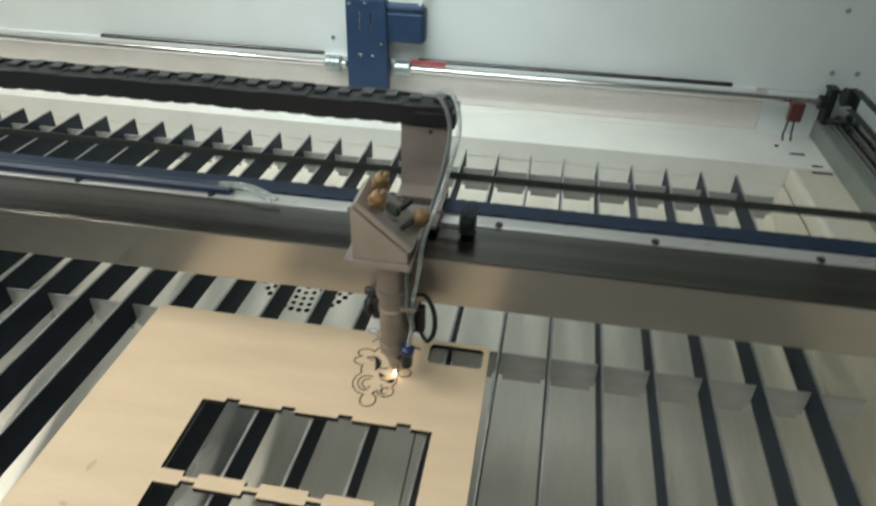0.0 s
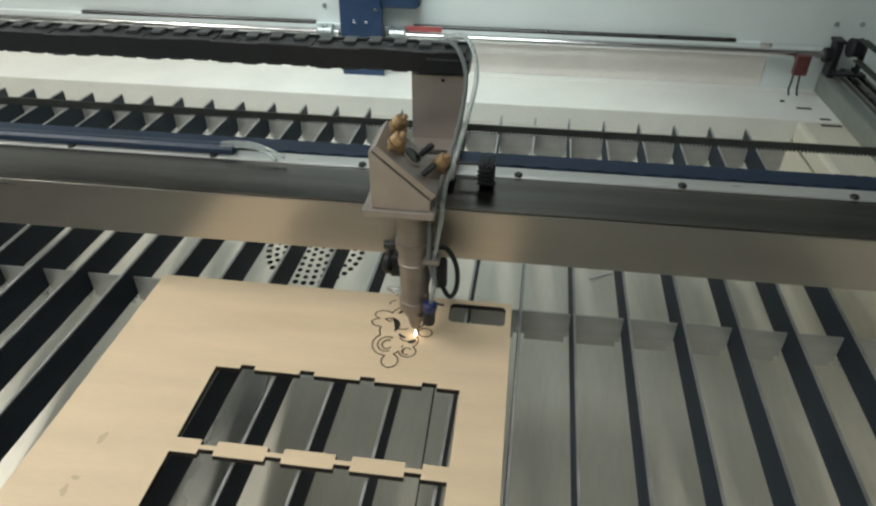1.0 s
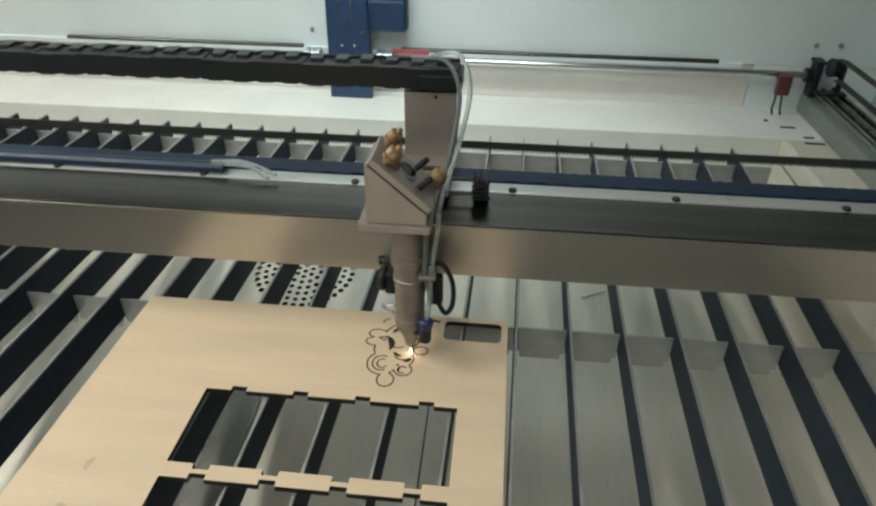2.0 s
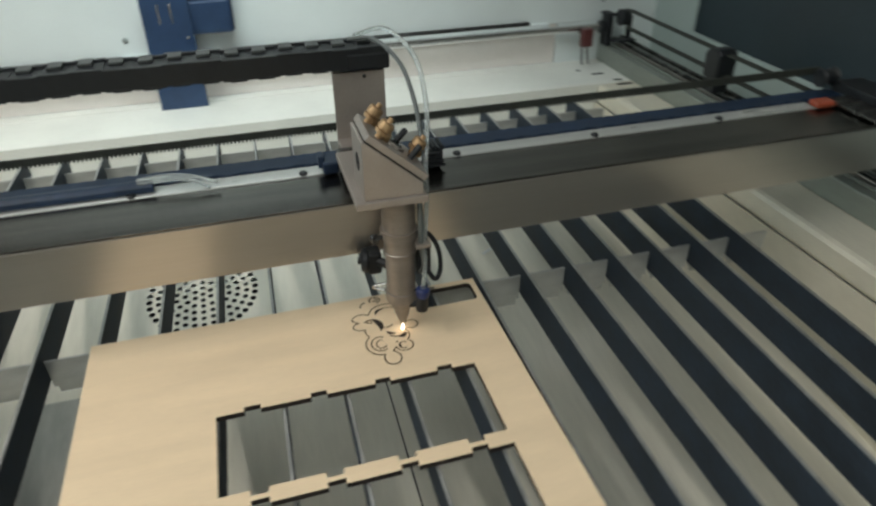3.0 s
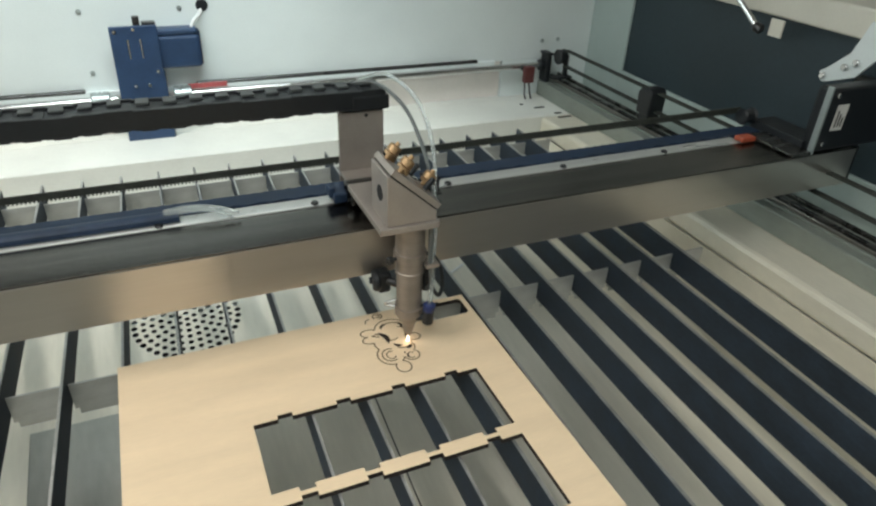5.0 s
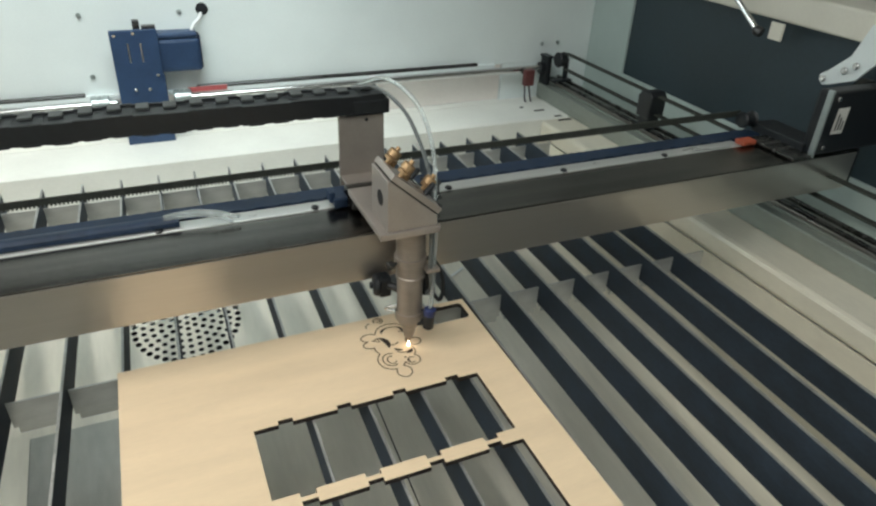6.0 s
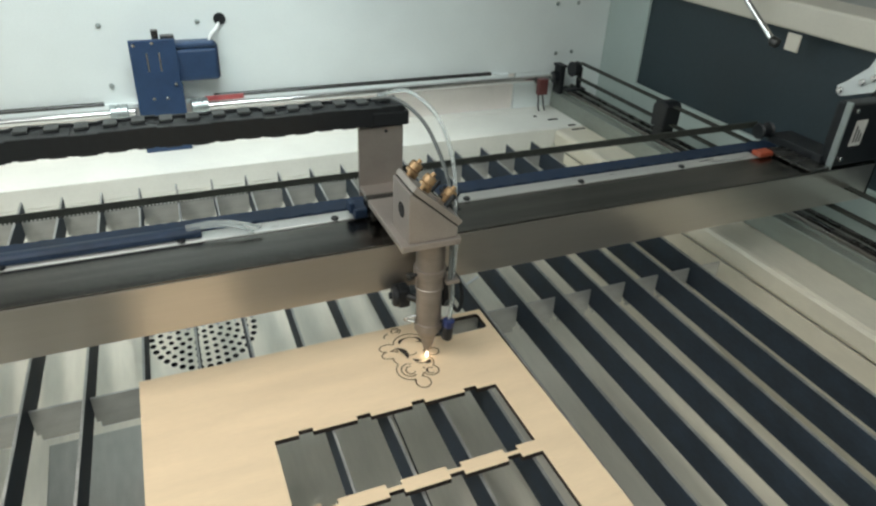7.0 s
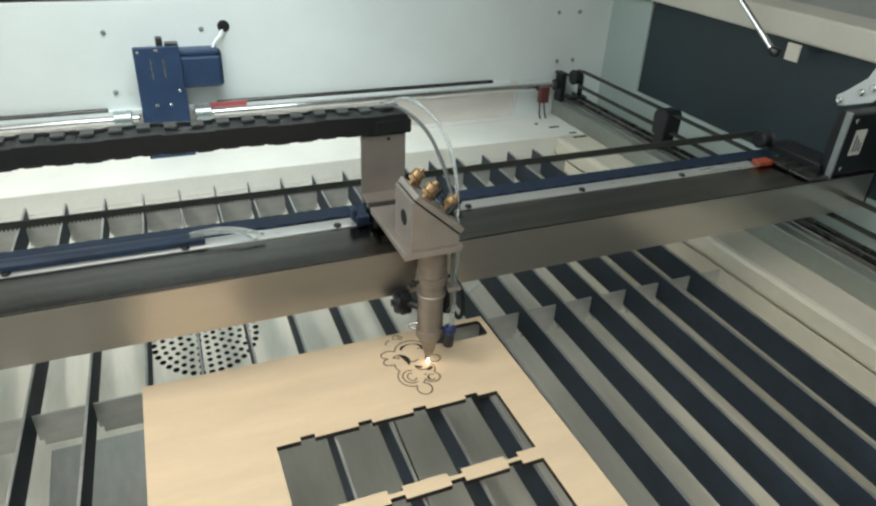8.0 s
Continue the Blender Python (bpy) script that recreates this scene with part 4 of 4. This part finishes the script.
bearing = thing("shaft_bearing", (0.722, SY, 0.010), "black bearing block carrying the end of the drive shaft", "bearing")
part("block", B(0.7245, 0.7345, SY - 0.011, SY + 0.011, 0.0101, 0.058, 0.002), BLACK, bearing)
bm = bmesh.new()
lathe(bm, (0.7150, SY, SZ), (1, 0, 0), [(0, 0.0085), (0.001, 0.0100), (0.0094, 0.0100)], 20)
part("collar", bm, BLACK, bearing, "black shaft collar")
part("cap", B(0.7225, 0.7365, SY - 0.0125, SY + 0.0125, 0.0582, 0.0625, 0.0012), BLACK, bearing)

drive = thing("drive_motor", (0.057, 0.560, LEDGE_Z), "blue painted drive motor on an upright bracket", "motor")
bm = bmesh.new()
prism(bm, [(0.024, LEDGE_Z), (0.088, LEDGE_Z), (0.088, 0.080), (0.0865, 0.082), (0.0865, 0.143), (0.026, 0.143)], "y", 0.543, 0.549, 0.0010)
plate = part("front_plate", bm, BLUE, drive)
bm = bmesh.new()
box(bm, 0.030, 0.084, 0.5495, 0.574, LEDGE_Z, 0.080, 0.003)
lathe(bm, (0.027, SY, SZ), (1, 0, 0), [(0, 0.013), (0.002, 0.0145), (0.058, 0.0145), (0.060, 0.013)], 28)
part("gear_housing", bm, BLUE, drive)
bm = bmesh.new()
box(bm, 0.072, 0.141, 0.5495, 0.5745, 0.081, 0.1265, 0.004)
box(bm, 0.074, 0.139, 0.551, 0.574, 0.127, 0.1355, 0.003)
part("motor_body", bm, BLUE, drive)
part("motor_cap", B(0.139, 0.1425, 0.5515, 0.5725, 0.084, 0.131, 0.0015), BLUEDARK, drive, "dark blue end cap")
for x in (0.046, 0.062):
    part("slot", B(x, x + 0.0022, 0.5421, 0.5433, 0.100, 0.126, 0.0004), CHROME, plate, "bright vertical slot")
for x, z in ((0.032, 0.137), (0.056, 0.139), (0.079, 0.081), (0.065, 0.062), (0.047, 0.062)):
    bm = bmesh.new()
    rod(bm, (x, 0.5405, z), (x, 0.5432, z), 0.0022, 10)
    part("screw", bm, CHROME, plate, "small bright screw")
bm = bmesh.new()
box(bm, 0.057, 0.066, 0.550, 0.560, 0.1355, 0.154, 0.001)
box(bm, 0.068, 0.086, 0.551, 0.563, 0.1350, 0.146, 0.001)
part("terminal", bm, STEELDARK, drive, "grey terminal block")
bm = bmesh.new()
hose(bm, [(0.133, 0.562, 0.1345), (0.138, 0.564, 0.143), (0.147, 0.570, 0.150), (0.151, 0.580, 0.160)], 0.0026, 8)
part("lead", bm, WHITECABLE, drive, "white motor lead")

bm = bmesh.new()
lathe(bm, (0.152, WALL_B - 0.0062, 0.1610), (0, -1, 0), [(0, 0.0085), (0.0015, 0.0085), (0.0022, 0.0072)], 20)
solid("cable_grommet", bm, BLACK, "round black cable grommet in the back wall", "grommet")
for x, z in ((-0.007, 0.158), (0.121, 0.158), (-0.006, 0.075), (0.718, 0.163), (0.760, 0.163), (0.726, 0.078), (0.759, 0.079)):
    bm = bmesh.new()
    lathe(bm, (x, WALL_B - 0.0060, z), (0, -1, 0), [(0, 0.0036), (0.0010, 0.0034), (0.0012, 0.0019), (0.0036, 0.0017)], 10)
    solid("wall_bolt", bm, COUPLING, "small steel bolt in the back wall", "bolt", "back wall bolts")

# ---------------------------------------------------------------- red end sensor at the corner
sensor = thing("end_sensor", (0.680, 0.536, LEDGE_Z), "red end sensor with dark leads on a small arm", "sensor")
part("body", B(0.672, 0.690, 0.530, 0.542, 0.018, 0.046, 0.0015), RED, sensor)
for x, e in ((0.674, -0.004), (0.683, -0.002)):
    bm = bmesh.new()
    hose(bm, [(x, 0.536, 0.019), (x - 0.001, 0.531, 0.011), (x + e, 0.525, 0.001), (x + e + 0.001, 0.521, -0.007)], 0.0014, 8)
    part("lead", bm, BLACK, sensor, "dark dangling lead")
part("clip", B(0.676, 0.686, 0.5425, 0.556, 0.0340, 0.0440, 0.001), DARKALU, sensor, "dark clip on the shaft")
for x, y, l in ((0.680, 0.500, 0.020), (0.700, 0.465, 0.014), (0.695, 0.445, 0.026)):
    solid("ledge_slot", B(x, x + l, y, y + 0.006, LEDGE_Z - 0.001, LEDGE_Z + 0.0006, 0.0004), DARKALU, "short dark slot in the white ledge", "slot", "ledge slots")
# hole shade as a black disc set in the ledge
bm = bmesh.new()
rod(bm, (0.667, 0.526, LEDGE_Z - 0.001), (0.667, 0.526, LEDGE_Z + 0.0008), 0.0035, 12)
solid("ledge_hole", bm, CAVITYSHADE, "near-black disc painted as a shaded screw hole in the ledge", "hole")

# ---------------------------------------------------------------- gas strut and hinge on the right rim
strut = thing("gas_strut", (0.80, 0.185, 0.19), "silver gas strut on a cream bracket under the rim", "gas strut")
part("bracket", B(0.797, 0.8000, 0.143, 0.163, 0.1795, 0.2005, 0.0006), CREAM, strut, "cream bracket")
bm = bmesh.new()
rod(bm, (0.792, 0.178, 0.187), (0.780, 0.272, 0.260), 0.0036, 14)
part("rod", bm, CHROME, strut)
bm = bmesh.new()
lathe(bm, (0.7945, 0.170, 0.184), (-0.3, 1, 0.3), [(0, 0.004), (0.002, 0.0062), (0.010, 0.0062), (0.013, 0.0042)], 14)
part("ball_end", bm, STEELDARK, strut, "dark ball end")
hinge = thing("lid_hinge", (0.80, 0.05, 0.16), "pale steel hinge arm with bolts below the rim", "hinge")
bm = bmesh.new()
out = [(0.066, 0.155), (0.060, 0.151), (0.053, 0.153), (0.022, 0.166), (0.000, 0.196), (-0.004, 0.226), (0.024, 0.226), (0.036, 0.190), (0.058, 0.168), (0.066, 0.162)]
prism(bm, out, "x", 0.786, 0.7895, 0.0006)
part("arm", bm, PAINT, hinge, "pale painted arm")
for y, z in ((0.059, 0.1585), (0.036, 0.174), (0.024, 0.182)):
    bm = bmesh.new()
    rod(bm, (0.781, y, z), (0.7858, y, z), 0.0038, 12)
    part("bolt", bm, CHROME, hinge, "bright bolt")
bm = bmesh.new()
lathe(bm, (0.808, 0.030, 0.150), (0, -1, 0), [(0, 0.014), (0.002, 0.016), (0.05, 0.016), (0.052, 0.014)], 20)
part("spring_barrel", bm, DARKALU, hinge, "dark spring barrel")
